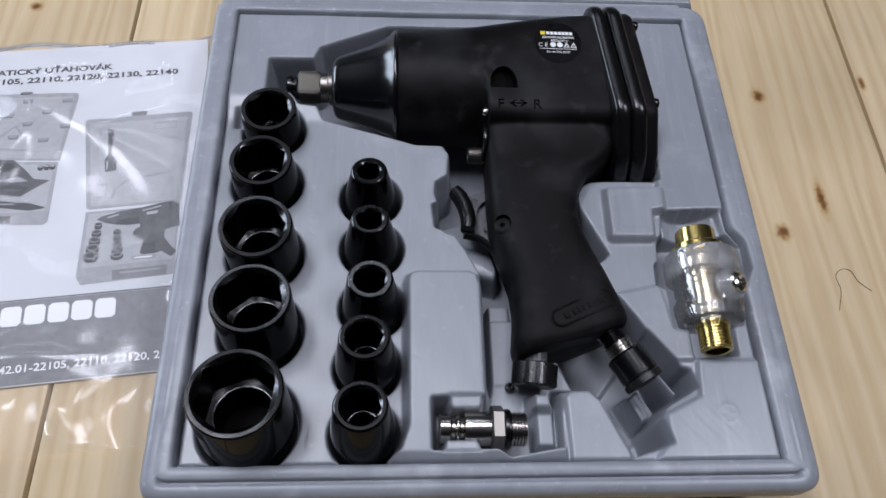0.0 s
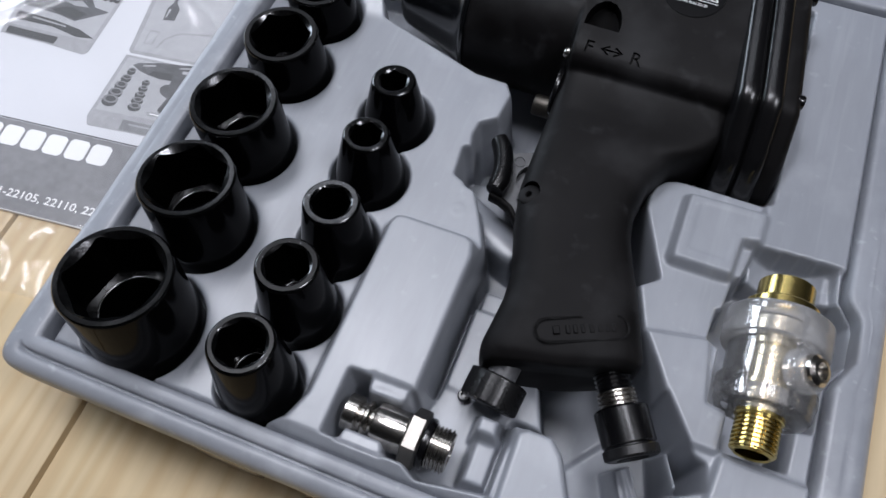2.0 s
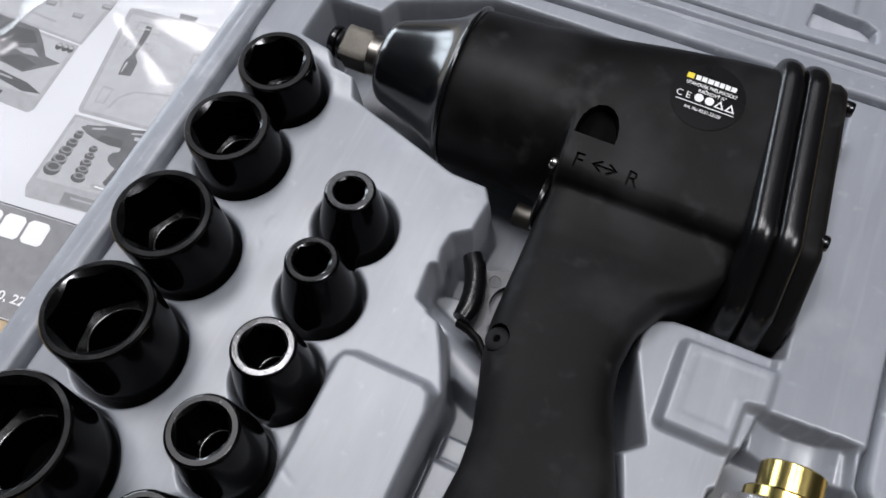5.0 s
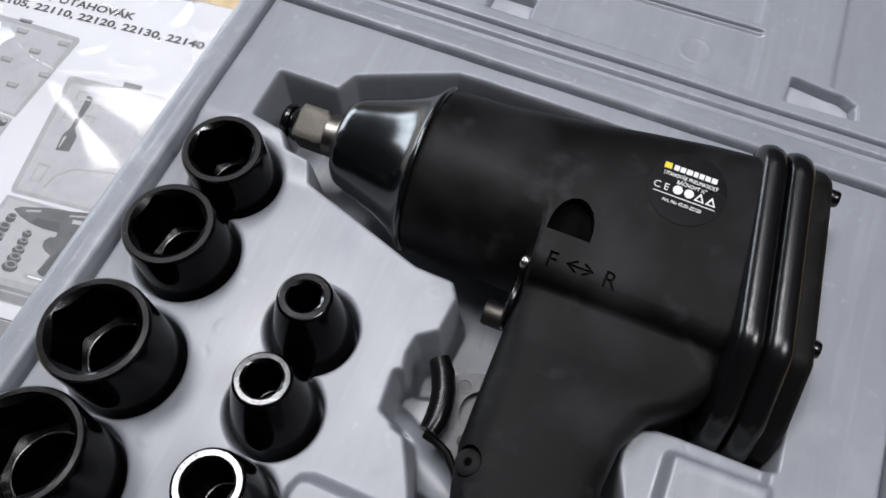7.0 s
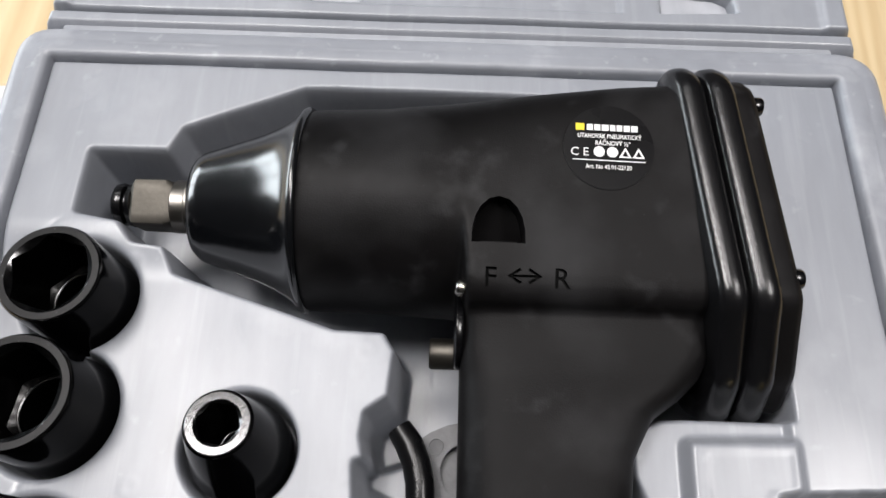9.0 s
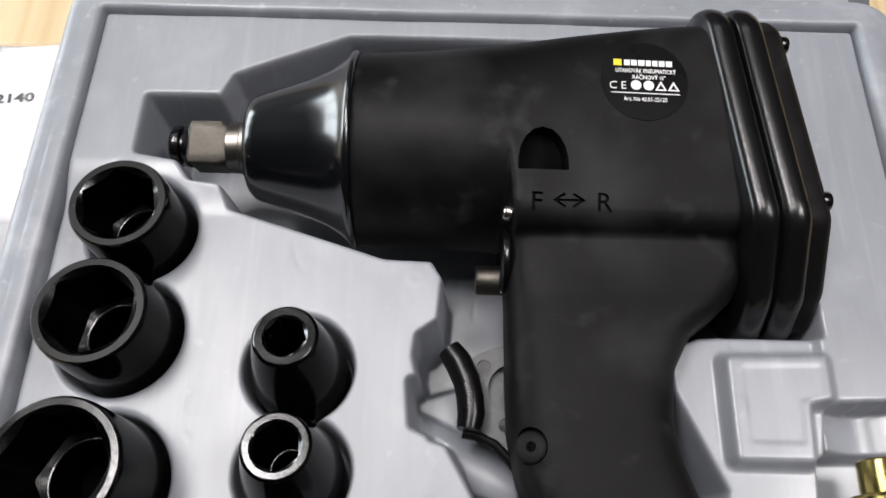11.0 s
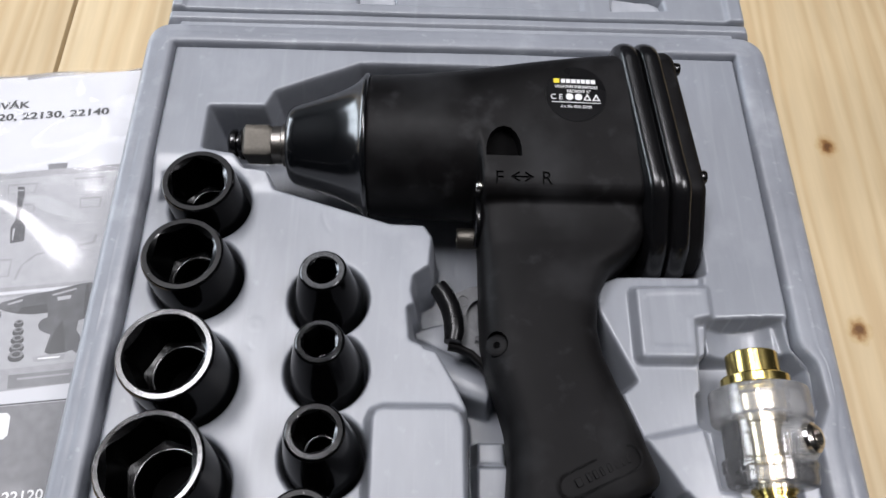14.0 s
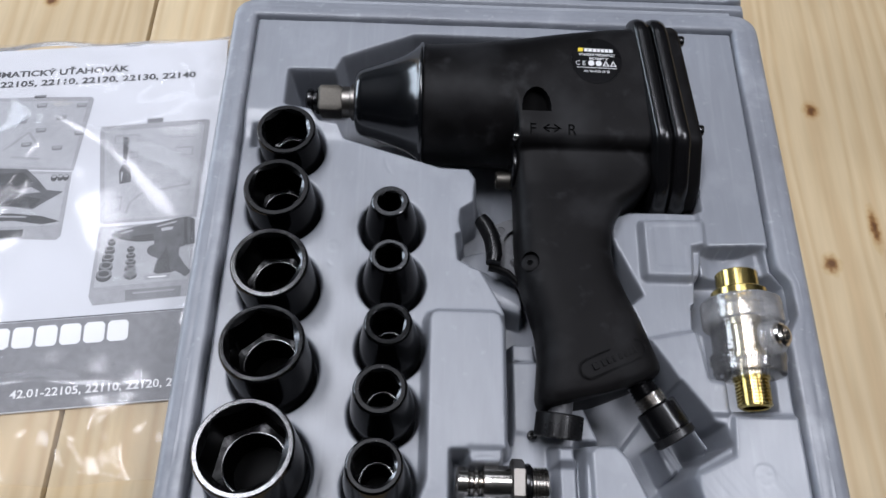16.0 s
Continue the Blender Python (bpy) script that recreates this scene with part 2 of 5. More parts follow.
def wood_material():
    m = bpy.data.materials.new("pale_pine")
    m.use_nodes = True
    N, L = m.node_tree.nodes, m.node_tree.links
    b = N["Principled BSDF"]
    tc, info = N.new("ShaderNodeTexCoord"), N.new("ShaderNodeObjectInfo")
    off = N.new("ShaderNodeVectorMath")
    off.operation = "MULTIPLY_ADD"
    off.inputs[1].default_value = (1, 1, 1)
    L.new(tc.outputs["Object"], off.inputs[0])
    sh = N.new("ShaderNodeVectorMath")
    sh.operation = "SCALE"
    sh.inputs[0].default_value = (3.1, 7.7, 1.9)
    L.new(info.outputs["Random"], sh.inputs["Scale"])
    L.new(sh.outputs[0], off.inputs[2])
    mp = N.new("ShaderNodeMapping")
    mp.inputs["Scale"].default_value = (1.0, 0.07, 1.0)
    L.new(off.outputs[0], mp.inputs["Vector"])
    n1 = N.new("ShaderNodeTexNoise")
    n1.inputs["Scale"].default_value, n1.inputs["Detail"].default_value = 26, 3
    L.new(mp.outputs[0], n1.inputs["Vector"])
    sc = N.new("ShaderNodeVectorMath")
    sc.operation = "SCALE"
    sc.inputs["Scale"].default_value = 0.05
    L.new(n1.outputs[1], sc.inputs[0])
    ad = N.new("ShaderNodeVectorMath")
    ad.operation = "ADD"
    L.new(mp.outputs[0], ad.inputs[0])
    L.new(sc.outputs[0], ad.inputs[1])
    wv = N.new("ShaderNodeTexWave")
    wv.wave_type, wv.bands_direction = "BANDS", "X"
    wv.inputs["Scale"].default_value, wv.inputs["Distortion"].default_value = 34, 5.0
    wv.inputs["Detail"].default_value, wv.inputs["Detail Scale"].default_value = 2, 1.4
    L.new(ad.outputs[0], wv.inputs["Vector"])
    n2 = N.new("ShaderNodeTexNoise")
    n2.inputs["Scale"].default_value, n2.inputs["Detail"].default_value = 420, 4
    L.new(mp.outputs[0], n2.inputs["Vector"])
    n3 = N.new("ShaderNodeTexNoise")
    n3.inputs["Scale"].default_value, n3.inputs["Detail"].default_value = 9, 3
    L.new(off.outputs[0], n3.inputs["Vector"])
    ramp = N.new("ShaderNodeValToRGB")
    ramp.color_ramp.elements[0].position, ramp.color_ramp.elements[0].color = 0.0, (0.61, 0.485, 0.30, 1)
    ramp.color_ramp.elements[1].position, ramp.color_ramp.elements[1].color = 1.0, (0.54, 0.405, 0.235, 1)
    e = ramp.color_ramp.elements.new(0.6)
    e.color = (0.57, 0.445, 0.265, 1)
    L.new(wv.outputs[0], ramp.inputs[0])
    m2 = N.new("ShaderNodeMath")
    m2.operation = "MULTIPLY_ADD"
    m2.inputs[1].default_value, m2.inputs[2].default_value = 0.2, 0.88
    L.new(n2.outputs[0], m2.inputs[0])
    m3 = N.new("ShaderNodeMath")
    m3.operation = "MULTIPLY_ADD"
    m3.inputs[1].default_value, m3.inputs[2].default_value = 0.5, 0.75
    L.new(n3.outputs[0], m3.inputs[0])
    m4 = N.new("ShaderNodeMath")
    m4.operation = "MULTIPLY"
    L.new(m2.outputs[0], m4.inputs[0])
    L.new(m3.outputs[0], m4.inputs[1])
    fin = N.new("ShaderNodeVectorMath")
    fin.operation = "SCALE"
    L.new(ramp.outputs[0], fin.inputs[0])
    L.new(m4.outputs[0], fin.inputs["Scale"])
    # knots and resin stains: nearest of a few hearts, with a ragged edge
    near = None
    for x, y, rx, ry in ((204, 288.4, 7.5, 9.0), (197, 200, 8.0, 9.5), (222.5, 220, 5, 20), (-205, 345, 7.2, 6.4), (268, 299, 4.0, 10)):
        sub, mul, ln = N.new("ShaderNodeVectorMath"), N.new("ShaderNodeVectorMath"), N.new("ShaderNodeVectorMath")
        sub.operation, mul.operation, ln.operation = "SUBTRACT", "MULTIPLY", "LENGTH"
        sub.inputs[1].default_value = (x * MM, y * MM, 0)
        mul.inputs[1].default_value = (1000 / rx, 1000 / ry, 0)
        L.new(tc.outputs["Object"], sub.inputs[0])
        L.new(sub.outputs[0], mul.inputs[0])
        L.new(mul.outputs[0], ln.inputs[0])
        if near is None:
            near = ln.outputs["Value"]
        else:
            mn = N.new("ShaderNodeMath")
            mn.operation = "MINIMUM"
            L.new(near, mn.inputs[0])
            L.new(ln.outputs["Value"], mn.inputs[1])
            near = mn.outputs[0]
    rag, rg = N.new("ShaderNodeTexNoise"), N.new("ShaderNodeMath")
    rag.inputs["Scale"].default_value, rag.inputs["Detail"].default_value = 330, 4
    L.new(tc.outputs["Object"], rag.inputs["Vector"])
    rg.operation = "MULTIPLY_ADD"
    rg.inputs[1].default_value = 0.5
    L.new(rag.outputs[0], rg.inputs[0])
    L.new(near, rg.inputs[2])
    kr = N.new("ShaderNodeValToRGB")
    e = kr.color_ramp.elements
    e[0].position, e[0].color = 0.38, (0.24, 0.14, 0.08, 1)
    e[1].position, e[1].color = 1.0, (1, 1, 1, 1)
    for p, c in ((0.55, (0.48, 0.33, 0.20, 1)), (0.64, (0.74, 0.62, 0.48, 1)), (0.8, (0.92, 0.87, 0.78, 1))):
        k = e.new(p)
        k.color = c
    L.new(rg.outputs[0], kr.inputs[0])
    kmix = N.new("ShaderNodeVectorMath")
    kmix.operation = "MULTIPLY"
    L.new(fin.outputs[0], kmix.inputs[0])
    L.new(kr.outputs[0], kmix.inputs[1])
    L.new(kmix.outputs[0], b.inputs["Base Color"])
    b.inputs["Roughness"].default_value = 0.48
    b.inputs["Specular IOR Level"].default_value = 0.32
    bp = N.new("ShaderNodeBump")
    bp.inputs["Strength"].default_value, bp.inputs["Distance"].default_value = 0.12, 0.0005
    L.new(n2.outputs[0], bp.inputs["Height"])
    L.new(bp.outputs[0], b.inputs["Normal"])
    return m


WOOD = wood_material()


# ---- building helpers ----
def part(name, bm, mat, parent=None, label="", smooth=True, angle=40):
    bmesh.ops.recalc_face_normals(bm, faces=bm.faces)
    me = bpy.data.meshes.new(name)
    bm.to_mesh(me)
    bm.free()
    me.materials.append(mat)
    if smooth:
        me.shade_smooth()
        me.set_sharp_from_angle(angle=radians(angle))
    ob = new(name, me)
    if parent is not None:
        ob.parent = parent
    if label:
        ob["label"] = label
    return ob


def thing(name, label, category, group="", at=None):
    ob = new(name)
    ob.empty_display_size = 0.01
    if at is not None:
        ob.matrix_world = at
    return tagged(ob, label, category, group)


def revolve(profile, segments=48, bm=None, m=None, close=False):
    """profile: (radius, height) in mm round the local z axis."""
    bm = bm or bmesh.new()
    m = m or Matrix()
    rings = []
    for r, h in profile:
        if r < 1e-6:
            rings.append([bm.verts.new(m @ Vector((0, 0, h * MM)))])
        else:
            rings.append([bm.verts.new(m @ Vector((r * MM * math.cos(2 * math.pi * k / segments), r * MM * math.sin(2 * math.pi * k / segments), h * MM))) for k in range(segments)])
    pairs = list(zip(rings, rings[1:])) + ([(rings[-1], rings[0])] if close else [])
    for a, b in pairs:
        for k in range(segments):
            j = (k + 1) % segments
            if len(a) == 1 and len(b) > 1:
                bm.faces.new((a[0], b[k], b[j]))
            elif len(b) == 1 and len(a) > 1:
                bm.faces.new((a[k], a[j], b[0]))
            elif len(a) > 1:
                bm.faces.new((a[k], a[j], b[j], b[k]))
    return bm


def loft(sections, bm=None, caps=True):
    """sections: closed loops of equal count, Vectors in metres."""
    bm = bm or bmesh.new()
    loops = [[bm.verts.new(p) for p in s] for s in sections]
    n = len(loops[0])
    for a, b in zip(loops, loops[1:]):
        for k in range(n):
            bm.faces.new((a[k], a[(k + 1) % n], b[(k + 1) % n], b[k]))
    if caps:
        bm.faces.new(loops[0][::-1])
        bm.faces.new(loops[-1])
    return bm


def superloop(n_points, fa, fb, place):
    """Closed superellipse loop. fa(c), fb(s): half sizes and exponents by side; place(u, v) -> Vector."""
    out = []
    for k in range(n_points):
        a = 2 * math.pi * k / n_points
        c, s = math.cos(a), math.sin(a)
        hu, nu = fa(c)
        hv, nv = fb(s)
        n = nu
        r = (abs(c) ** n + abs(s) ** n) ** (-1 / n)
        out.append(place(hu * c * r, hv * s * r))
    return out


def bar(x0, y0, z0, x1, y1, z1, r=0.0, segs=2, bm=None):
    """Box in mm with rounded edges."""
    b2 = bmesh.new()
    bmesh.ops.create_cube(b2, size=1.0)
    bmesh.ops.scale(b2, vec=((x1 - x0) * MM, (y1 - y0) * MM, (z1 - z0) * MM), verts=b2.verts)
    bmesh.ops.translate(b2, vec=((x0 + x1) / 2 * MM, (y0 + y1) / 2 * MM, (z0 + z1) / 2 * MM), verts=b2.verts)
    if r:
        bmesh.ops.bevel(b2, geom=b2.edges[:], offset=r * MM, segments=segs, affect="EDGES", profile=0.5)
    return b2


def flat(points, z, bm=None):
    """Flat polygon in mm at height z (mm)."""
    bm = bm or bmesh.new()
    bm.faces.new([bm.verts.new((x * MM, y * MM, z * MM)) for x, y in points])
    return bm


def along(p, d, up=(0, 0, 1)):
    """Pose whose local z runs along d from p (mm)."""
    return Matrix.Translation(Vector(p) * MM) @ Vector(d).to_track_quat("Z", "Y").to_matrix().to_4x4()


def prism(points, z0, z1, r=0.0):
    bm = bmesh.new()
    lo = [bm.verts.new((x * MM, y * MM, z0 * MM)) for x, y in points]
    hi = [bm.verts.new((x * MM, y * MM, z1 * MM)) for x, y in points]
    n = len(points)
    bm.faces.new(lo[::-1])
    top = bm.faces.new(hi)
    for k in range(n):
        bm.faces.new((lo[k], lo[(k + 1) % n], hi[(k + 1) % n], hi[k]))
    if r:
        bmesh.ops.bevel(bm, geom=list(top.edges), offset=r * MM, segments=3, affect="EDGES", profile=0.5)
    return bm


def lettering(text, size, mat, parent, m, name="lettering", depth=0.0, align="LEFT", width=0.0, bold=0.0):
    """Raised or printed words in the built-in font; width: the length in mm to which the line is drawn out."""
    cu = bpy.data.curves.new(name, "FONT")
    cu.body, cu.size, cu.extrude, cu.align_x = text, size * MM, depth * MM, align
    cu.resolution_u, cu.offset = 3, bold * MM
    tmp = new(name, cu)
    bpy.context.view_layer.update()
    me = bpy.data.meshes.new_from_object(tmp.evaluated_get(bpy.context.evaluated_depsgraph_get()))
    bpy.data.objects.remove(tmp)
    me.materials.clear()
    me.materials.append(mat)
    if width:
        span = max(v.co.x for v in me.vertices) - min(v.co.x for v in me.vertices)
        for v in me.vertices:
            v.co.x *= width * MM / span
    ob = new(name, me)
    ob.parent = parent
    ob.matrix_basis = m
    return ob


# ---- the room ----
def room():
    t = 60
    floor = part("floor", bar(-2200, -2400, -820, 2800, 2600, -760), WALL)
    tagged(floor, "plain floor under the workbench", "floor", kind="structure")
    ceil = part("ceiling", bar(-2200, -2400, 1740, 2800, 2600, 1800), CEILING)
    tagged(ceil, "plain grey painted ceiling", "ceiling", kind="structure")
    for nm, a in (("wall_north", (-2200, 2600, -760, 2800, 2660, 1740)), ("wall_south", (-2200, -2460, -760, 2800, -2400, 1740)),
                  ("wall_east", (2800, -2400, -760, 2860, 2600, 1740))):
        tagged(part(nm, bar(*a), WALL), "plain grey painted wall", "wall", kind="structure")
    # west wall with its window
    west = bmesh.new()
    for y0, z0, y1, z1 in ((-2400, -760, 450, 1740), (2450, -760, 2600, 1740), (450, -760, 2450, 50), (450, 1000, 2450, 1740)):
        part_bm = bar(-2260, y0, z0, -2200, y1, z1)
        me = bpy.data.meshes.new("piece")
        part_bm.to_mesh(me)
        part_bm.free()
        west.from_mesh(me)
        bpy.data.meshes.remove(me)
    tagged(part("wall_west", west, WALL), "plain grey painted wall with a window", "wall", kind="structure")
    win = tagged(new("window_1"), "white framed window with daylight behind it", "window", kind="structure")
    for y0, z0, y1, z1 in ((450, 50, 495, 1000), (2405, 50, 2450, 1000), (495, 50, 2405, 95), (495, 955, 2405, 1000), (1110, 95, 1160, 955), (1760, 95, 1810, 955)):
        part("window_frame", bar(-2212, y0, z0, -2196, y1, z1, 2), PAPER, win)


room()


def table():
    top = thing("workbench", "pale pine workbench top of glued planks", "table", at=pose(0, 0, 0))
    edges = [-620, -455, -290, -148.5, -79.5, 60, 264, 395, 560, 700]
    for a, b in zip(edges, edges[1:]):
        bm = bar(a + 0.9, -480, -28, b - 0.9, 1000, 0, 0.9, 2)
        part("plank", bm, WOOD, top)
    part("underlay", bar(-618, -470, -40, 698, 990, -27.8), GROOVE, top, "dark underside")
    for x in (-560, 640):
        for y in (-420, 930):
            part("leg", bar(x - 35, y - 35, -760, x + 35, y + 35, -40, 2), WOOD, top)
    return top


table()


# ---- moulded tray surfaces ----
def inside_distance(X, Y, pts):
    """Signed distance in mm to a polygon, negative inside."""
    d2 = np.full(X.shape, 1e18)
    inside = np.zeros(X.shape, bool)
    n = len(pts)
    for k in range(n):
        (ax, ay), (bx, by) = pts[k], pts[(k + 1) % n]
        ex, ey = bx - ax, by - ay
        wx, wy = X - ax, Y - ay
        t = np.clip((wx * ex + wy * ey) / (ex * ex + ey * ey + 1e-12), 0, 1)
        d2 = np.minimum(d2, (wx - t * ex) ** 2 + (wy - t * ey) ** 2)
        cross = (ay > Y) != (by > Y)
        with np.errstate(divide="ignore", invalid="ignore"):
            hit = cross & (X < (bx - ax) * (Y - ay) / (by - ay + 1e-12) + ax)
        inside ^= hit
    return np.where(inside, -1, 1) * np.sqrt(d2)


def rounded_distance(X, Y, pts, r):
    """Signed distance to a polygon whose outer corners are rounded to radius r."""
    n = len(pts)
    area = sum(pts[k][0] * pts[(k + 1) % n][1] - pts[(k + 1) % n][0] * pts[k][1] for k in range(n))
    sign = 1 if area > 0 else -1
    out = []
    for k in range(n):
        p0, p1, p2 = Vector(pts[k - 1]), Vector(pts[k]), Vector(pts[(k + 1) % n])
        e0, e1 = (p1 - p0).normalized(), (p2 - p1).normalized()
        n0, n1 = Vector((-e0.y, e0.x)) * sign, Vector((-e1.y, e1.x)) * sign
        m = n0 + n1
        out.append(tuple(p1 + m * (r / max(0.4, 1 + n0.dot(n1)))))
    return inside_distance(X, Y, out) - r


def press(Z, sd, level, wall=2.0, r=0.0):
    """Moulds the sheet to a level inside the outline, with a drafted wall just inside the edge."""
    s = np.clip(-(sd - r) / wall, 0, 1)
    s = s * s * (3 - 2 * s)
    return Z + (level - Z) * s


def soften(Z, n=1):
    for _ in range(n):
        P = np.pad(Z, 1, mode="edge")
        Z = (P[:-2, 1:-1] + P[2:, 1:-1] + P[1:-1, :-2] + P[1:-1, 2:] + 4 * P[1:-1, 1:-1]) / 8
    return Z


def sheet(name, X, Y, Z, mat, parent, label=""):
    ny, nx = X.shape
    co = np.stack([X, Y, Z], -1).reshape(-1, 3) * MM
    i = (np.arange(ny - 1)[:, None] * nx + np.arange(nx - 1)[None, :]).ravel()
    quads = np.stack([i, i + 1, i + nx + 1, i + nx], 1).astype(np.int32)
    me = bpy.data.meshes.new(name)
    me.vertices.add(len(co))
    me.vertices.foreach_set("co", co.astype(np.float32).ravel())
    me.loops.add(quads.size)
    me.loops.foreach_set("vertex_index", quads.ravel())
    me.polygons.add(len(quads))
    me.polygons.foreach_set("loop_start", np.arange(0, quads.size, 4, dtype=np.int32))
    me.update(calc_edges=True)
    me.validate()
    me.materials.append(mat)
    me.shade_smooth()
    ob = new(name, me)
    ob.parent = parent
    if label:
        ob["label"] = label
    return ob


def disc_d(X, Y, x, y, r):
    return np.hypot(X - x, Y - y) - r


# x, y, top height, top radius, base radius (mm) and backward lean (degrees) of each socket
SOCKETS_BIG = [(-56.7, 231.5, 53.9, 12.3, 13.4, 0.0), (-57.3, 202.9, 55.4, 13.3, 14.8, 1.0), (-55.2, 167.2, 61.4, 14.6, 15.3, 1.8), (-53.9, 135.4, 63.0, 15.3, 15.7, 7.0), (-55.3, 98.3, 65.1, 17.2, 18.0, 7.0)]
SOCKETS_SMALL = [(-11.1, 197.5, 55.9, 7.5, 12.2, 6.5), (-10.1, 172.7, 57.9, 7.6, 12.2, 7.0), (-9.4, 145.0, 59.1, 8.8, 12.3, 6.5), (-10.8, 119.5, 63.4, 9.4, 12.2, 6.0), (-11.4, 93.4, 64.6, 9.6, 12.2, 6.5)]
X0, X1, Y0, Y1 = -80.0, 148.5, 78.0, 303.3
PAN, PLATEAU, ISLE, STRIP = 37.0, 44.4, 37.8, 40.0
SPRUE = (130.7, 96.2)


def bulge(Y):
    """How far the right side of the tray gives way beside the oiler's filler screw, in mm."""
    return np.interp(Y, [149.5, 158.5, 172.5, 179.0], [0.0, 5.0, 5.0, 0.0])


def tray_height(X, Y):
    D, DR = inside_distance, rounded_distance
    rise = np.clip((Y - 236) / 16, 0, 1)
    Z = PAN + 3.4 * rise * rise * (3 - 2 * rise)
    # raised plateau by the air fitting, with the strip in front of it
    Z = press(Z, D(X, Y, [(4, 153), (5.4, 156.6), (9, 158), (31.5, 158), (35.4, 156), (37, 150), (37, 100), (68, 100), (70, 70), (-6, 70), (-3.5, 80), (1, 84), (4, 92)]), PLATEAU, 3.4, 0.9)
    # right side island, its square pad, the strip beside the motor
    Z = press(Z, D(X, Y, [(64, 70), (160, 70), (160, 210), (80, 210), (80, 150), (64, 110)]), ISLE, 2.2)
    Z = press(Z, D(X, Y, [(119, 187.5), (160, 189), (160, 310), (119, 310)]), STRIP, 2.0, 0.5)
    Z = press(Z, DR(X, Y, [(93.4, 200.6), (121.6, 201.4), (121.2, 187.6), (115.6, 186.6), (114.6, 172.6), (93.0, 172.6)], 2.6), 42.2, 2.4, 0.4)
    Z = press(Z, DR(X, Y, [(98.4, 197), (118.4, 197.6), (118, 189), (112, 188), (111.4, 178), (98, 178)], 1.0), 42.06, 0.7)
    Z = press(Z, DR(X, Y, [(122, 119), (160, 119), (160, 70), (92, 70), (105, 86), (106, 97), (120.5, 104)], 1.4), STRIP, 1.8, 0.3)
    Z = press(Z, DR(X, Y, [(91, 148), (113, 152.5), (115.8, 132.5), (122.6, 131.5), (122.6, 118), (108, 118), (96, 138)], 2.0), 39.6, 1.6, 0.4)
    # cavity of the tool: motor, nose and grip
    nose = [(-62, 273.5), (-40.5, 273.8), (-37.5, 281), (-5, 295.6), (4, 296), (90, 295), (121, 295.5), (121.5, 205), (95, 205), (90, 204.7), (86.2, 203.2),
            (83.6, 200.2), (82.6, 196), (82.8, 191.5), (85.2, 186), (93.5, 167), (88, 162.5), (93.2, 148), (100.3, 137.5), (112, 117.5), (120, 115), (121.2, 107), (107, 99), (105.2, 95.5), (107.8, 84.8), (91.6, 80),
            (81, 102), (77, 106), (66, 105.5), (36, 106), (36, 158), (27.5, 176.5), (22, 178), (17.4, 199), (18, 204.8), (23.5, 208.8), (24.4, 220), (21.5, 224.6), (9, 225), (-34.3, 238.8), (-37.6, 245.6), (-46, 246.5), (-50, 252), (-62, 254)]
    Z = press(Z, D(X, Y, nose), 4.0, 3.2)
    # higher floors within the cavity
    shelf = D(X, Y, [(38.5, 108), (76, 108), (62, 143), (38.5, 143)])
    Z = np.where(shelf < 2, press(Z, shelf, 25.2, 3.0, 1.0), Z)
    ledge = D(X, Y, [(39, 152), (52, 152), (52, 141), (39, 141)])
    Z = press(Z, ledge, 20, 2.0)
    trig = D(X, Y, [(16, 193), (21.5, 195.4), (29, 197.4), (44, 200), (48, 166), (46, 160.5), (33, 165), (26, 177), (17, 181)])
    Z = press(Z, trig, 14.0 + 6.0 * np.sqrt(np.maximum(0, 1 - ((Y - 172.0 + 0.45 * (X - 36)) / 9.0) ** 2)), 2.6)
    trough = D(X, Y, [(83, 106), (104, 132), (119, 112), (106, 98), (103, 92), (93, 84)])
    Z = press(Z, trough, 2.2, 2.4)
    # ribbed block under the end of the inlet
    block = D(X, Y, [(96, 108.5), (103, 113.5), (109.5, 101.5), (102, 95)])
    Z = press(Z, block, 20 + 0.45 * np.sin((X * 0.86 + Y * 0.51) * 2.1), 1.6)
    # slanted fillet beside the air inlet
    Z = press(Z, D(X, Y, [(108.5, 119), (112.5, 120.5), (118.5, 106), (113.5, 104)]), 33, 3.0)
    # oiler pocket
    lub = [(119.4, 187.6), (146.4, 189.4), (147.2, 178), (152.6, 172.6), (153.0, 159), (146.8, 150), (146.4, 134.2), (141.6, 133.4), (141.2, 120.4), (122.2, 120.2), (122.2, 132.2), (116.2, 133), (116.0, 150.8), (111.8, 151.6), (112.4, 162.8), (114.2, 163.6), (115.2, 175.2), (117.4, 176.4)]
    pocket = DR(X, Y, lub, 0.4)
    Z = press(Z, pocket, 22.0, 1.4)
    # round cradle under the oiler's inlet
    cradle = D(X, Y, [(118.6, 176.6), (147, 176.6), (147, 190), (118.6, 190)])
    round_floor = 43.4 - np.sqrt(np.maximum(15.0 ** 2 - (X - 131.6) ** 2, 12.0))
    Z = np.where(pocket < 0, press(Z, cradle, np.minimum(round_floor, Z + 12), 1.2), Z)
    # pocket of the air fitting, with two rounded tabs, and the shallow seat beyond it
    Z = press(Z, D(X, Y, [(14, 102.8), (36, 103.4), (38.5, 114), (66, 112), (65.5, 83), (50, 80.5), (44, 79.5), (39, 82.5), (14, 82.2)]), 24.8, 2.6)
    Z = press(Z, D(X, Y, [(54, 103), (64.5, 103), (64.5, 84), (54, 84)]), 33.0, 2.5)
    Z = press(Z, D(X, Y, [(53, 107), (63, 107), (63, 98), (53, 98)]), 38.5, 2.5)
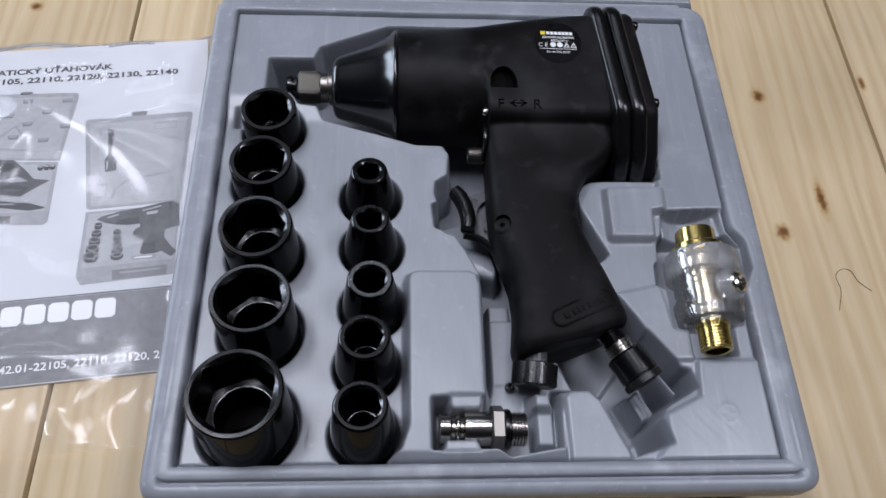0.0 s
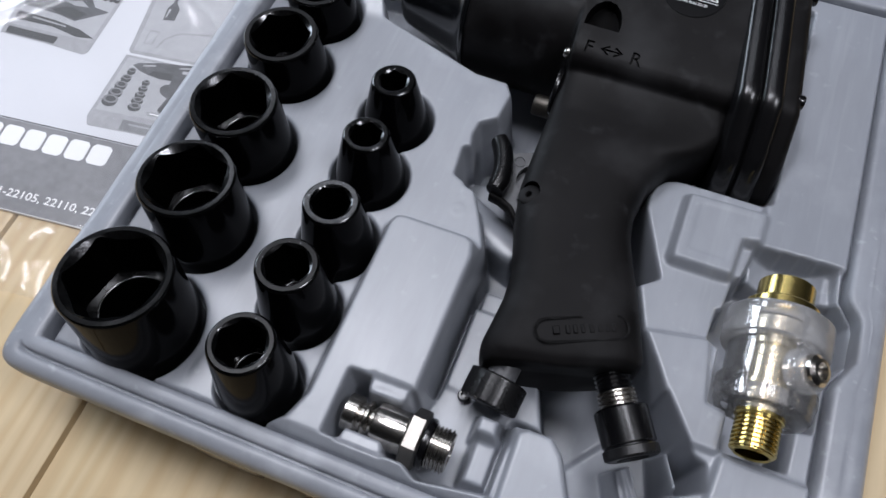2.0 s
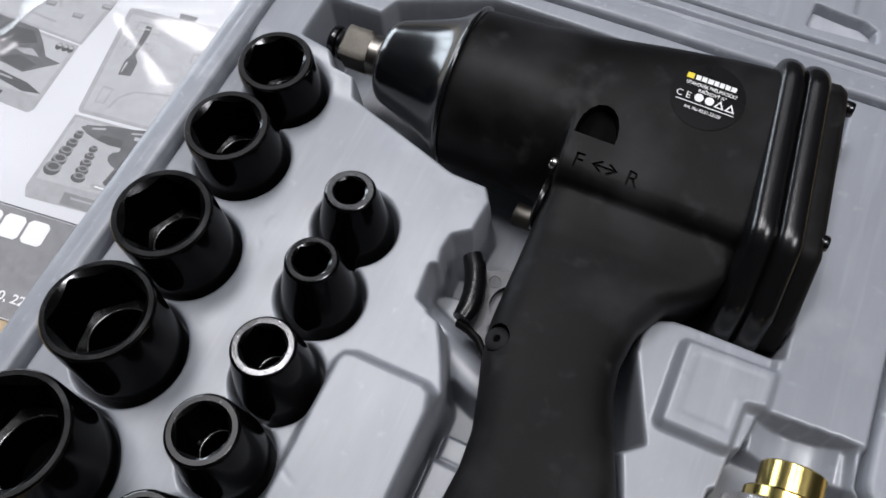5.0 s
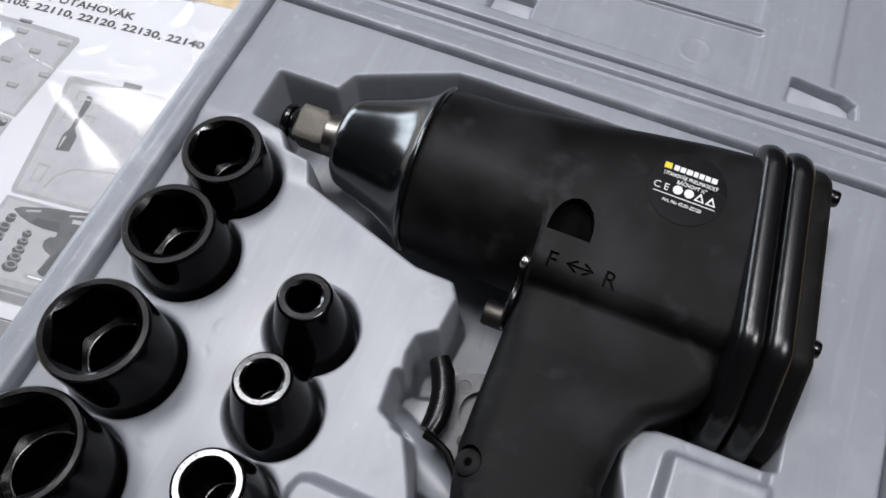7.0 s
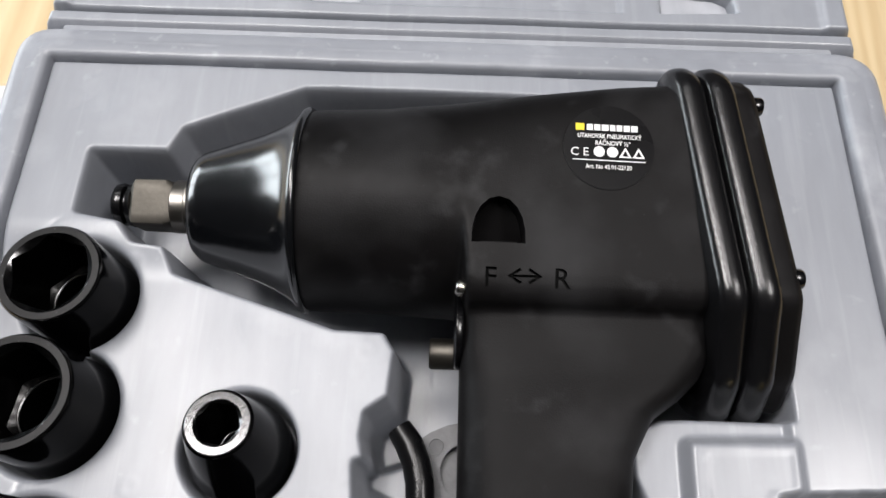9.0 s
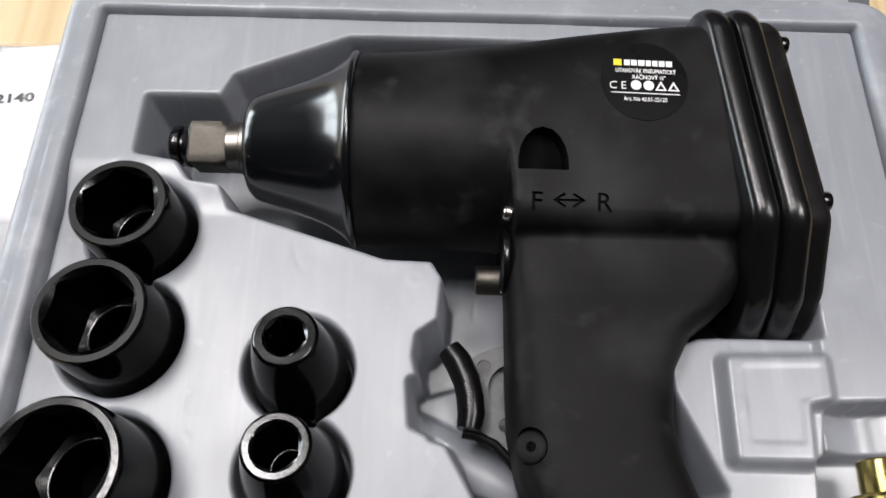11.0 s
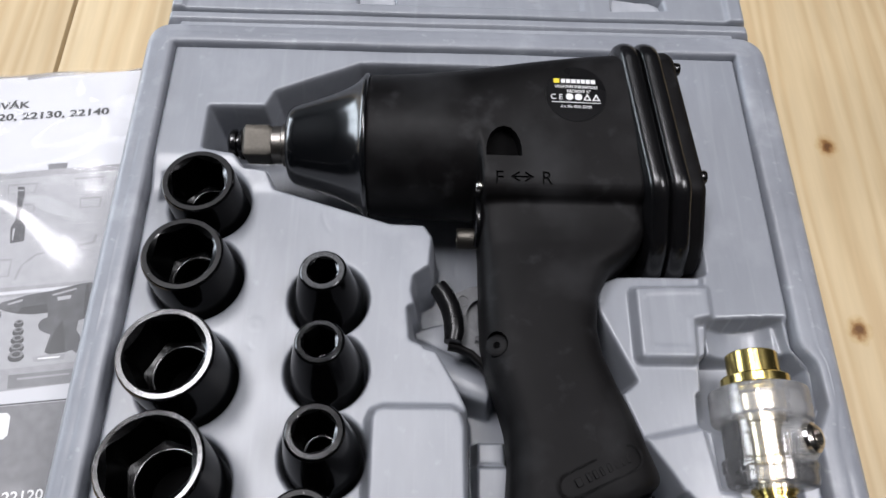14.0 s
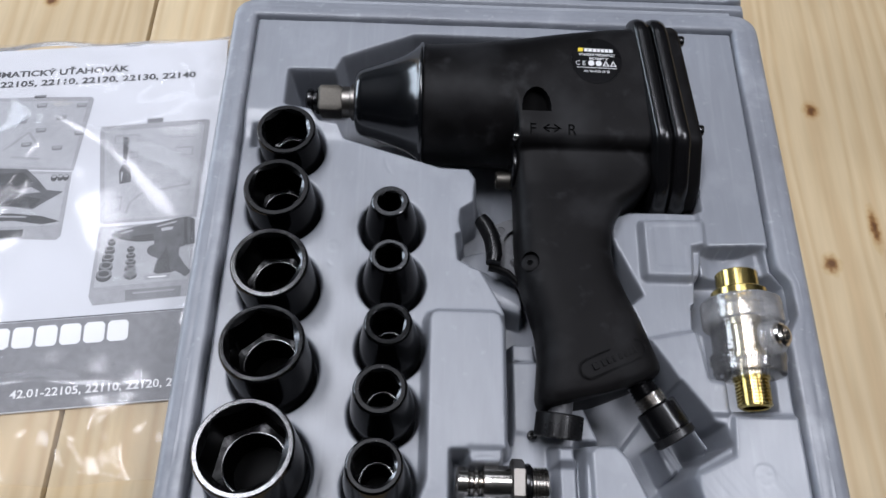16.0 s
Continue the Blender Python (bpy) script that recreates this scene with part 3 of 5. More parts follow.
    Z = press(Z, D(X, Y, [(21.5, 103), (34, 103), (34.4, 100), (33, 97.6), (22, 97.6), (20.8, 100)]), 43.2, 1.9, 1.2)
    Z = press(Z, D(X, Y, [(19.5, 87.2), (31.5, 87.2), (33, 85), (33, 82), (18.6, 82), (18.6, 85.4)]), 42.6, 1.9, 1.0)
    # rounded island between fitting and inlet
    Z = press(Z, D(X, Y, [(66, 104), (69, 106.5), (77, 106.5), (81.5, 102), (91, 81), (90, 70), (66, 70)]), 40.4, 2.2, 0.4)
    # socket holes
    for x, y, zt, rt, rb, lean in SOCKETS_BIG + SOCKETS_SMALL:
        slope = math.tan(radians(lean))
        yh = y - (zt - PAN) * slope
        Z = press(Z, disc_d(X, Y, x + 0.2, yh, rb + 2.3), PAN - 1.4, 2.2)
        Z = press(Z, disc_d(X, Y, x + 0.2, yh - 6 * slope, rb + 0.7 + 5 * slope), zt - 38.6 - rb * slope, 0.8)
    Z = press(Z, D(X, Y, [(-75.5, 244), (-66, 245), (-66, 234), (-75.5, 232)]), 32, 2.4)
    # pushed-in marks of the mould pins
    for x, y in ((17.8, 220), (-34.8, 185.4), (23.6, 168), (8, 90), (74, 98), (-44, 241), (96, 187), (116, 160), (-38, 150)):
        d = disc_d(X, Y, x, y, 2.0)
        Z = Z + np.where(d < 0.6, 0.06, 0) * (np.hypot(X - x, Y - y) > 0.5)
    # sprue star, curled handling scratches behind the nose and short nicks
    rx, ry = X - SPRUE[0], Y - SPRUE[1]
    Z = Z + 0.08 * np.exp(-(np.hypot(rx, ry) / 3.2) ** 4) * (0.5 + 0.5 * np.cos(5 * np.arctan2(ry, rx)))
    for cx, cy, r in ((-67, 293, 3.4), (-64.5, 291.5, 5.0), (-70, 290, 2.4)):
        Z = Z - 0.09 * np.exp(-((np.hypot(X - cx, (Y - cy) / 1.5) - r - 0.5 * np.sin(Y * 1.3)) / 0.45) ** 2) * (X > cx - 1.5)
    # ring round the sprue and slanting brush marks in the front corner
    Z = Z + 0.07 * np.exp(-((np.hypot(rx, ry) - 3.6) / 0.5) ** 2)
    u, v = 0.80 * rx + 0.60 * ry, -0.60 * rx + 0.80 * ry
    brushed = np.exp(-((rx + 12) / 16) ** 2 - ((ry + 5) / 9) ** 2)
    Z = Z + 0.035 * brushed * (np.sin(2.1 * u + 0.8 * np.sin(v / 4)) + np.sin(3.7 * u + np.sin(v / 6)) + np.sin(0.9 * u))
    rng = np.random.RandomState(11)
    for _ in range(34):
        px, py, an, ln = rng.uniform(-72, 142), rng.uniform(84, 298), rng.uniform(0, math.pi), rng.uniform(1.2, 5.5)
        u, v = (X - px) * math.cos(an) + (Y - py) * math.sin(an), -(X - px) * math.sin(an) + (Y - py) * math.cos(an)
        Z = Z - 0.17 * np.exp(-((v + 0.04 * u * u) / 0.42) ** 2 - (u / ln) ** 4)
    # slight sag and waviness of the sheet
    Z = Z + 0.16 * np.sin(X / 13.0 + 1.3) * np.sin(Y / 17.0) + 0.07 * np.sin(X / 5.1) * np.sin(Y / 6.3 + 0.5)
    edge = np.minimum(np.minimum(X - X0, X1 + bulge(Y) - X), np.minimum(Y - Y0, Y1 - Y))
    Z = np.minimum(Z, 41.2 + 0.8 * np.maximum(edge, 0))
    Z = Z - np.where(Z < 41.5, 2.8, 0.8) * np.clip(1 - edge / 1.3, 0, 1)
    return soften(Z, 5)


def rim_perimeter(d, n_corner=8, n_side=90):
    """Points and outward normals round the tray opening, pushed out by d mm."""
    r = 1.2
    out = []
    cs = [((X1 - r, Y1 - r), 0), ((X0 + r, Y1 - r), 90), ((X0 + r, Y0 + r), 180), ((X1 - r, Y0 + r), 270)]
    for k, ((cx, cy), a0) in enumerate(cs):
        for j in range(n_corner + 1):
            a = radians(a0 + 90 * j / n_corner)
            c, s = math.cos(a), math.sin(a)
            p = 0.7 if s > 0 else 0.48
            sc, ss = math.copysign(abs(c) ** p, c), math.copysign(abs(s) ** p, s)
            out.append((cx + (r + d * (1 + 0.17 * max(0, c))) * sc, cy + (r + d) * ss, s))
        nx, ny = cs[(k + 1) % 4][0]
        a = radians(a0 + 90)
        wide = r + d * (1 + 0.17 * max(0, math.cos(a)))
        p = (cx + wide * math.cos(a), cy + (r + d) * math.sin(a))
        q = (nx + wide * math.cos(a), ny + (r + d) * math.sin(a))
        for j in range(1, n_side):
            t = j / n_side
            x, y = p[0] + t * (q[0] - p[0]), p[1] + t * (q[1] - p[1])
            give = float(bulge(y)) * min(1, max(0, 1 - d / 9.0)) if x > X1 - 1 else 0
            out.append((x + give, y, math.sin(a)))
    return out


def tool_case():
    case = thing("tool_case", "open grey blow-moulded plastic tool case on the pine bench", "tool case", at=pose(0, 0, 0))
    xs, ys = np.linspace(X0 - 0.4, X1 + 0.4, 600), np.linspace(Y0 - 0.4, Y1 + 0.4, 590)
    X, Y = np.meshgrid(xs, ys)
    X = X + bulge(Y) * np.clip((X - 138) / (X1 - 138), 0, 1)
    sheet("tray", X, Y, tray_height(X, Y), TRAY, case, "moulded grey tray with fitted recesses")
    prof = [(-0.3, 26), (-0.15, 38), (0.0, 41.0), (0.6, 41.9), (1.6, 42.2), (4.2, 42.2), (4.9, 41.7), (5.2, 39.0), (5.9, 39.0), (6.3, 40.7), (7.4, 41.1), (9.0, 40.8), (10.4, 40.1), (11.3, 38.8), (11.7, 36.8), (11.8, 31.0), (11.2, 28.0), (9.6, 27.2), (7.4, 26.5), (6.6, 18), (5.8, 4.5), (4.0, 1.0), (1.0, 0.3)]
    loops = []
    for d, z in prof:
        loop = []
        for x, y, ny in rim_perimeter(d):
            front = min(1, max(0, (-ny - 0.6) / 0.3))
            side = 42.2 - 0.13 * (d - 1.6) if 4 < d < 9.5 else z
            w = 0.10 * math.sin(x / 9.0 + y / 14.0) + 0.06 * math.sin(x / 3.1 - y / 4.3) if z > 40 else 0
            loop.append(Vector((x, y, side + (z - side) * front + w)) * MM)
        loops.append(loop)
    part("rim_and_shell", loft(loops, caps=False), RIM_PLASTIC, case, angle=60)
    part("base", bar(X0 - 1, Y0 - 1, 0.2, X1 + 1, Y1 + 1, 1.0), TRAY, case)
    for x in (-14, 23, 84):
        w = 11 if x < 60 else 19
        part("latch", bar(x - w, 66.2, 14, x + w, 72.5, 34.5, 1.2), GLOSS_BLACK, case, "black plastic latch")
    # opened lid behind the tray
    lx, ly = np.linspace(-86, 158, 300), np.concatenate([np.linspace(314.4, 360, 170), np.linspace(360.8, 560, 110)])
    X, Y = np.meshgrid(lx, ly)
    Z = np.full(X.shape, 40.9)
    D = inside_distance
    Z = press(Z, D(X, Y, [(-79.5, 321.4), (149.5, 321.4), (149.5, 552), (-79.5, 552)]), 39.6, 0.9)
    Z = press(Z, D(X, Y, [(-60, 328), (88.2, 326.6), (88.2, 354), (-60, 352)]), 38.6, 1.4)
    Z = press(Z, D(X, Y, [(-60, 352.6), (86.8, 354.2), (86.8, 355.8), (-60, 354.4)]), 35.0, 0.8)
    Z = press(Z, D(X, Y, [(-60, 358), (86, 358), (86, 540), (-60, 540)]), 37.4, 2.0)
    Z = press(Z, D(X, Y, [(113.6, 339), (145, 339), (145, 420), (111.8, 420)]), 37.2, 1.4)
    Z = press(Z, D(X, Y, [(100.4, 327.4), (100.8, 339.4), (113.0, 337.6), (118, 337.4), (122.2, 335), (123.2, 328.4)]), 18, 1.3)
    Z = press(Z, D(X, Y, [(-8, 329), (-8, 339), (8, 339), (8, 329)]), 27, 1.6)
    Z = soften(Z, 1) + 0.12 * np.sin(X / 11.0) * np.sin(Y / 9.0)
    Z = Z - 6.5 * np.exp(-((Y - 321.8) / 0.95) ** 2)
    Z = Z + 0.25 * np.exp(-((np.hypot(X - 67, Y - 338.4) - 5.0) / 0.5) ** 2)
    edge = np.minimum(np.minimum(X + 86, 158 - X), np.minimum(Y - 314.4, 560 - Y))
    Z = Z - 6.0 * np.clip(1 - edge / 3.0, 0, 1) ** 2
    lid = sheet("lid", X, Y, Z, TRAY, case, "opened moulded grey lid lying flat")
    part("lid_wall", loft([[Vector((x, y, z)) * MM for x, y in ((-86, 314.4), (158, 314.4), (158, 560), (-86, 560))] for z in (34.8, 2, 0.2)]), TRAY, lid, angle=30)
    part("hinge", bar(-80, 311.5, 35.6, 150, 318.5, 39.4, 1.2), TRAY, case)
    return case


tool_case()


# ---- impact wrench ----
def knurl(m, r, h0, h1, rows, n, tooth):
    """Short knob about the z axis of m with a diamond-cut side and chamfered ends, in mm."""
    bm = bmesh.new()
    side = [(r, h0 + 0.6 + (h1 - h0 - 1.2) * k / rows) for k in range(rows + 1)]
    rings = []
    for j, (q, h) in enumerate([(r - 1.0, h0)] + side + [(r - 0.6, h1)]):
        t = tooth if 0 < j < len(side) + 1 else 0.0
        loop = []
        for k in range(n):
            a, q2 = 2 * math.pi * k / n, q + (t if (k + j) % 2 else -t)
            loop.append(bm.verts.new(m @ (Vector((q2 * math.cos(a), q2 * math.sin(a), h)) * MM)))
        rings.append(loop)
    for a, b in zip(rings, rings[1:]):
        for k in range(n):
            bm.faces.new((a[k], a[(k + 1) % n], b[(k + 1) % n], b[k]))
    bm.faces.new(rings[0][::-1])
    bm.faces.new(rings[-1])
    return bm


AY, AZ = 258.0, 36.8


def wrench():
    gun = thing("impact_wrench", "matt black pneumatic impact wrench lying in the moulded tray", "impact wrench", at=pose(0, 0, 0))
    ax = lambda x: along((x, AY, AZ), (1, 0, 0))
    # nose
    part("nose_cone", revolve([(8.5, -30.0), (11.6, -30.2), (13.4, -29.6), (14.8, -28.0), (15.5, -26.0), (17.6, -19.5), (20.2, -12.0), (22.6, -6.8), (24.6, -3.8), (26.6, -1.6), (27.5, -0.9), (27.7, -0.2), (27.3, 0.5), (26.4, 0.8)], 80, m=ax(0)), NOSE, gun, "glossy black tapered nose cover", angle=50)
    part("anvil_collar", revolve([(0, -36.4), (6.4, -36.4), (7.2, -35.9), (7.2, -32.6), (8.2, -32.0), (8.2, -27), (0, -27)], 40, m=ax(0)), NUT, gun, "bright steel collar")
    sq = []
    for x, h, n in ((-46.9, 5.3, 6), (-45.9, 6.25, 9), (-37.6, 6.35, 9), (-36.0, 6.0, 4)):
        rot = radians(14)
        sq.append([Vector((x, AY + u * math.cos(rot) - v * math.sin(rot), AZ + u * math.sin(rot) + v * math.cos(rot))) * MM for u, v in superloop(40, lambda c: (h, n), lambda s: (h, n), lambda u, v: (u, v))])
    part("square_drive", loft(sq), STEEL, gun, "bare steel square drive", angle=25)
    part("drive_tip", revolve([(0, -52.6), (4.4, -52.6), (5.6, -51.8), (5.9, -50.4), (5.6, -49.6), (4.4, -49.3), (4.4, -48.6), (5.7, -48.3), (5.9, -47.2), (4.5, -46.6), (0, -46.6)], 40, m=ax(0)), GLOSS_BLACK, gun, "dark steel tip with retaining ring")

    # housing: round in front, squarer behind
    secs = []
    N = 112
    for x, r, nh, nl, lo, tz, sl in ((0.4, 26.8, 2.0, 2.0, 26.8, 26.8, 0), (3, 27.0, 2.0, 2.0, 27.0, 27.0, 0), (20, 27.2, 2.12, 2.05, 27.2, 26.75, 0.01), (38.6, 27.8, 2.5, 2.15, 27.6, 26.3, 0.03), (40.4, 27.9, 2.55, 2.3, 27.8, 26.26, 0.05), (41.0, 28.0, 2.57, 4.2, 29.8, 26.24, 0.11), (41.8, 28.0, 2.6, 9.0, 31.8, 26.22, 0.14), (60, 28.6, 3.4, 9.0, 32.0, 25.95, 0.14), (80, 29.2, 4.6, 9.0, 32.0, 25.8, 0.14), (98, 29.6, 5.6, 9.0, 32.0, 25.8, 0.13)):
        loop = []
        for k in range(N):
            a = 2 * math.pi * k / N
            c, s = math.cos(a), math.sin(a)
            w = min(1, max(0, -c / 0.35))
            n = nh + (nl - nh) * w
            hy = r if c > 0 else lo
            rad = (abs(c) ** n + abs(s) ** n) ** (-1 / n)
            dy, dz = hy * c * rad, (tz if s > 0 else r) * s * rad
            slant = sl if c < 0 else 0.13 * min(1, max(0, (x - 3) / 70))
            loop.append(Vector((x, AY + dy, AZ + dz + slant * dy * max(0, s) ** 0.5)) * MM)
        secs.append(loop)
    casting = loft(secs)
    grip_rows = [((41.4, 240), (100, 240), 17.4, 9.0), ((41.3, 230), (100, 230), 17.0, 9.0), ((41.2, 226), (100, 226), 16.2, 9.0), ((41.1, 222), (100, 222), 15.4, 8.0), ((41, 217), (99.5, 217.5), 14.9, 7.0), ((41, 211), (97.5, 213), 14.9, 5.0), ((41, 206), (93, 208.6), 15.2, 4.8), ((41, 201), (86.0, 203.5), 15.5, 4.3), ((41, 192), (81, 194), 15.8, 4.1), ((41.2, 180), (79.6, 182), 16.0, 4.0), ((43, 170), (81, 172.5), 16.1, 4.0), ((46, 160), (84, 164), 16.2, 4.0), ((48.6, 150), (87.6, 155.5), 16.4, 4.0), ((49.2, 140), (90.6, 147.5), 16.5, 4.0), ((48.4, 131), (93, 140.5), 16.6, 4.0), ((47.6, 124.5), (94.8, 136.2), 16.4, 3.8), ((48.2, 121.2), (94.9, 133.4), 15.6, 3.8), ((50.5, 118.8), (93.4, 131.4), 13.6, 3.6)]
    secs = []
    for k, ((lx, ly), (rx, ry), h, n) in enumerate(grip_rows):
        bow = max(0, k - len(grip_rows) + 4) * 0.75
        cx, cy, hx, hy = (lx + rx) / 2, (ly + ry) / 2, (rx - lx) / 2, (ry - ly) / 2
        secs.append([Vector((cx + u * hx, cy + u * hy - bow * (1 - abs(u)), AZ + v)) * MM for u, v in superloop(64, lambda c: (1, n), lambda s: (h, n), lambda u, v: (u, v))])
    loft(secs, casting)
    housing = part("housing_and_grip", casting, RUBBER_BLACK, gun, "matt black cast motor housing with pistol grip", smooth=False)
    mod = housing.modifiers.new("cast", "REMESH")
    mod.mode, mod.voxel_size, mod.use_smooth_shade = "VOXEL", 0.0008, True
    mod = housing.modifiers.new("round", "SMOOTH")
    mod.factor, mod.iterations = 0.5, 6
    # arched pocket sunk into the top of the housing
    arch = [(-6.3, -0.2), (6.3, -0.2), (6.2, 3.0), (5.6, 6.0), (4.4, 8.6), (2.4, 10.6), (0, 11.3), (-2.4, 10.6), (-4.4, 8.6), (-5.6, 6.0), (-6.2, 3.0)]
    cut = bmesh.new()
    lo = [cut.verts.new((x * MM, y * MM, -0.0105 + 0.62 * y * MM)) for x, y in arch]
    hi = [cut.verts.new((x * MM, y * MM, 0.006)) for x, y in arch]
    cut.faces.new(lo[::-1])
    cut.faces.new(hi)
    for k in range(len(arch)):
        j = (k + 1) % len(arch)
        cut.faces.new((lo[k], lo[j], hi[j], hi[k]))
    cutter = part("cutter", cut, RUBBER_BLACK, smooth=False)
    cutter.matrix_basis = pose(0.0488, 0.2402, 0.0601, 7.5, 0, 0)
    mod = housing.modifiers.new("pocket", "BOOLEAN")
    mod.operation, mod.object, mod.solver, mod.material_mode = "DIFFERENCE", cutter, "EXACT", "TRANSFER"
    # counterbore, letters and arrows take the shade-black colour where they are sunk
    bore = part("cutter", revolve([(0, -1.3), (4.2, -1.3), (4.2, 6), (0, 6)], 40, m=along((45.2, 175.0, 49.6), (-0.42, 0, 1))), RECESS_SHADE, smooth=False)
    cutters = [cutter, bore]
    for ch, x in (("F", 45.4), ("R", 61.4)):
        cutters.append(lettering(ch, 6.6, RECESS_SHADE, None, pose(x * MM, 0.2299, (58.35 if ch == "F" else 58.6) * MM, 14.0, 0, -1.5), "cutter", 0.9, bold=0.06))
    for sgn, x in ((-1, 50.9), (1, 59.0)):
        bm = bmesh.new()
        pts = [(0, 0), (-2.9 * sgn, 1.9), (-3.3 * sgn, 1.3), (-1.5 * sgn, 0.3), (-4.1 * sgn, 0.3), (-4.1 * sgn, -0.3), (-1.5 * sgn, -0.3), (-3.3 * sgn, -1.3), (-2.9 * sgn, -1.9)]
        lo, hi = ([bm.verts.new((px * MM, py * MM, h)) for px, py in pts] for h in (-0.0009, 0.0009))
        bm.faces.new(lo[::-1])
        bm.faces.new(hi)
        for k in range(9):
            bm.faces.new((lo[k], lo[(k + 1) % 9], hi[(k + 1) % 9], hi[k]))
        ar = part("cutter", bm, RECESS_SHADE, smooth=False)
        ar.matrix_basis = pose(x * MM, 0.2324, 0.0588, 12.0, 0, 0)
        cutters.append(ar)
    for c in cutters[1:]:
        mod = housing.modifiers.new("sunk", "BOOLEAN")
        mod.operation, mod.object, mod.solver, mod.material_mode = "DIFFERENCE", c, "EXACT", "TRANSFER"
    bpy.context.view_layer.update()
    me = bpy.data.meshes.new_from_object(housing.evaluated_get(bpy.context.evaluated_depsgraph_get()))
    housing.modifiers.clear()
    housing.data = me
    for c in cutters:
        bpy.data.objects.remove(c)
    me.shade_smooth()
    me.set_sharp_from_angle(angle=radians(50))

    # ribbed rear cap: flat on top, drawn down to a blunt nose behind the grip
    def rounded(corners, n_points=N):
        """Closed outline through rounded corners (y, z, radius), evenly resampled."""
        pts = []
        m = len(corners)
        for k in range(m):
            p0, p1, p2 = (Vector(corners[(k + j) % m][:2]) for j in (-1, 0, 1))
            r = corners[k][2]
            a, b = (p0 - p1).normalized(), (p2 - p1).normalized()
            half = math.acos(max(-1, min(1, a.dot(b)))) / 2
            t = r / math.tan(half)
            c = p1 + (a + b).normalized() * (r / math.sin(half))
            q0, q1 = p1 + a * t - c, p1 + b * t - c
            turn = q0.angle_signed(q1)
            for j in range(9):
                an = -turn * j / 8
                pts.append(c + Vector((q0.x * math.cos(an) - q0.y * math.sin(an), q0.x * math.sin(an) + q0.y * math.cos(an))))
        seg = [(pts[(k + 1) % len(pts)] - pts[k]).length for k in range(len(pts))]
        total, out, k, run = sum(seg), [], 0, 0.0
        for j in range(n_points):
            want = total * j / n_points
            while run + seg[k] < want:
                run += seg[k]
                k += 1
            f = (want - run) / max(seg[k], 1e-9)
            out.append(pts[k].lerp(pts[(k + 1) % len(pts)], f))
        return out
    shape = rounded([(31.6, 27.2, 9), (31.6, -26, 8), (-27, -26, 9), (-46, -13, 8), (-50.5, -2, 5), (-44.5, 10.0, 7), (-29.5, 23.6, 5)])

    def cap_loop(x, off):
        out = []
        for k, p in enumerate(shape):
            d = shape[(k + 1) % N] - shape[k - 1]
            nrm = Vector((d.y, -d.x)).normalized()
            if nrm.dot(p - Vector((-5, 0))) < 0:
                nrm = -nrm
            q = p + nrm * off
            out.append(Vector((x - 0.10 * q.x, AY + q.x, AZ + q.y)) * MM)
        return out
    prof = [(94.2, -0.6)]
    for x0, w in ((94.8, 7.2), (102.2, 7.4)):
        for k in range(11):
            a = math.pi * k / 10
            prof.append((x0 + w / 2 - w / 2 * math.cos(a), 0.2 + 2.9 * math.sin(a) ** 0.8))
    part("rear_cap", loft([cap_loop(x, o) for x, o in prof + [(110.0, -0.6)]]), CAP, gun, "glossy black ribbed rear cap", angle=60)
    part("end_plate", loft([cap_loop(x, o) for x, o in ((109.6, -0.2), (113.4, 0.0), (115.2, -1.0), (116.6, -4.5), (117.4, -12))]), RUBBER_BLACK, gun, "matt black end plate", angle=50)
    for dy in (-23.6, 23.8):
        for dz in (-20.5, 20.8):
            part("cap_screw", revolve([(0, 0), (2.2, 0), (2.5, 0.5), (2.5, 3.0), (2.2, 3.5), (1.3, 3.5), (1.2, 1.8), (0, 1.8)], 24, m=along((114.4 - 0.06 * dy, AY + dy, AZ + dz), (1, 0, 0))), GLOSS_BLACK, gun)

    # raised oval panel on the grip with unreadable lettering
    m = pose(0.0746, 0.1352, (AZ + 16.4) * MM, 0, 3.5, 24.5)
    pan = bmesh.new()
    def slot(w, h, n=8):
        return [(w * (1 if a > 0 else -1) + h * math.cos(b), h * math.sin(b)) for a, s0 in ((1, -90), (-1, 90)) for b in [radians(s0 + 180 * k / n) for k in range(n + 1)]]
    o, i = slot(10.2, 4.0), slot(10.2, 3.2)
    vo, vi = [pan.verts.new((x * MM, y * MM, 0.0002)) for x, y in o], [pan.verts.new((x * MM, y * MM, 0.0002)) for x, y in i]
    for k in range(len(o)):
        j = (k + 1) % len(o)
        pan.faces.new((vo[k], vo[j], vi[j], vi[k]))
    bmesh.ops.solidify(pan, geom=pan.faces[:], thickness=0.0007)
    badge = part("badge_frame", pan, RUBBER_BLACK, gun)
    badge.matrix_basis = m
    for k, (x, w) in enumerate(((-7.6, 1.6), (-4.2, 1.0), (-2.0, 1.0), (0.2, 0.8), (2.8, 1.1), (5.2, 1.1), (7.4, 1.0), (9.2, 0.8))):
        b = part("raised_mark", bar(x - w / 1.6, -1.3, -0.3, x + w / 1.6, 1.3, 0.45, 0.15, 1), RUBBER_BLACK, badge)

    lip = part("pocket_lip", bar(-4.4, -0.2, -2.0, 4.4, 0.9, -0.9, 0.2), RUBBER_BLACK, gun)
    lip.matrix_basis = pose(0.0488, 0.2402, 0.0592, 7.5, 0, 0)

    # reverse lever disc, knob and screw in front of the grip
    part("reverse_dial", revolve([(0, 0), (8.8, 0), (9.2, 0.5), (9.2, 1.6), (8.6, 2.1), (0, 2.1)], 40, m=along((41.4, 224, 41.5), (-1, 0, 0))), GLOSS_BLACK, gun)
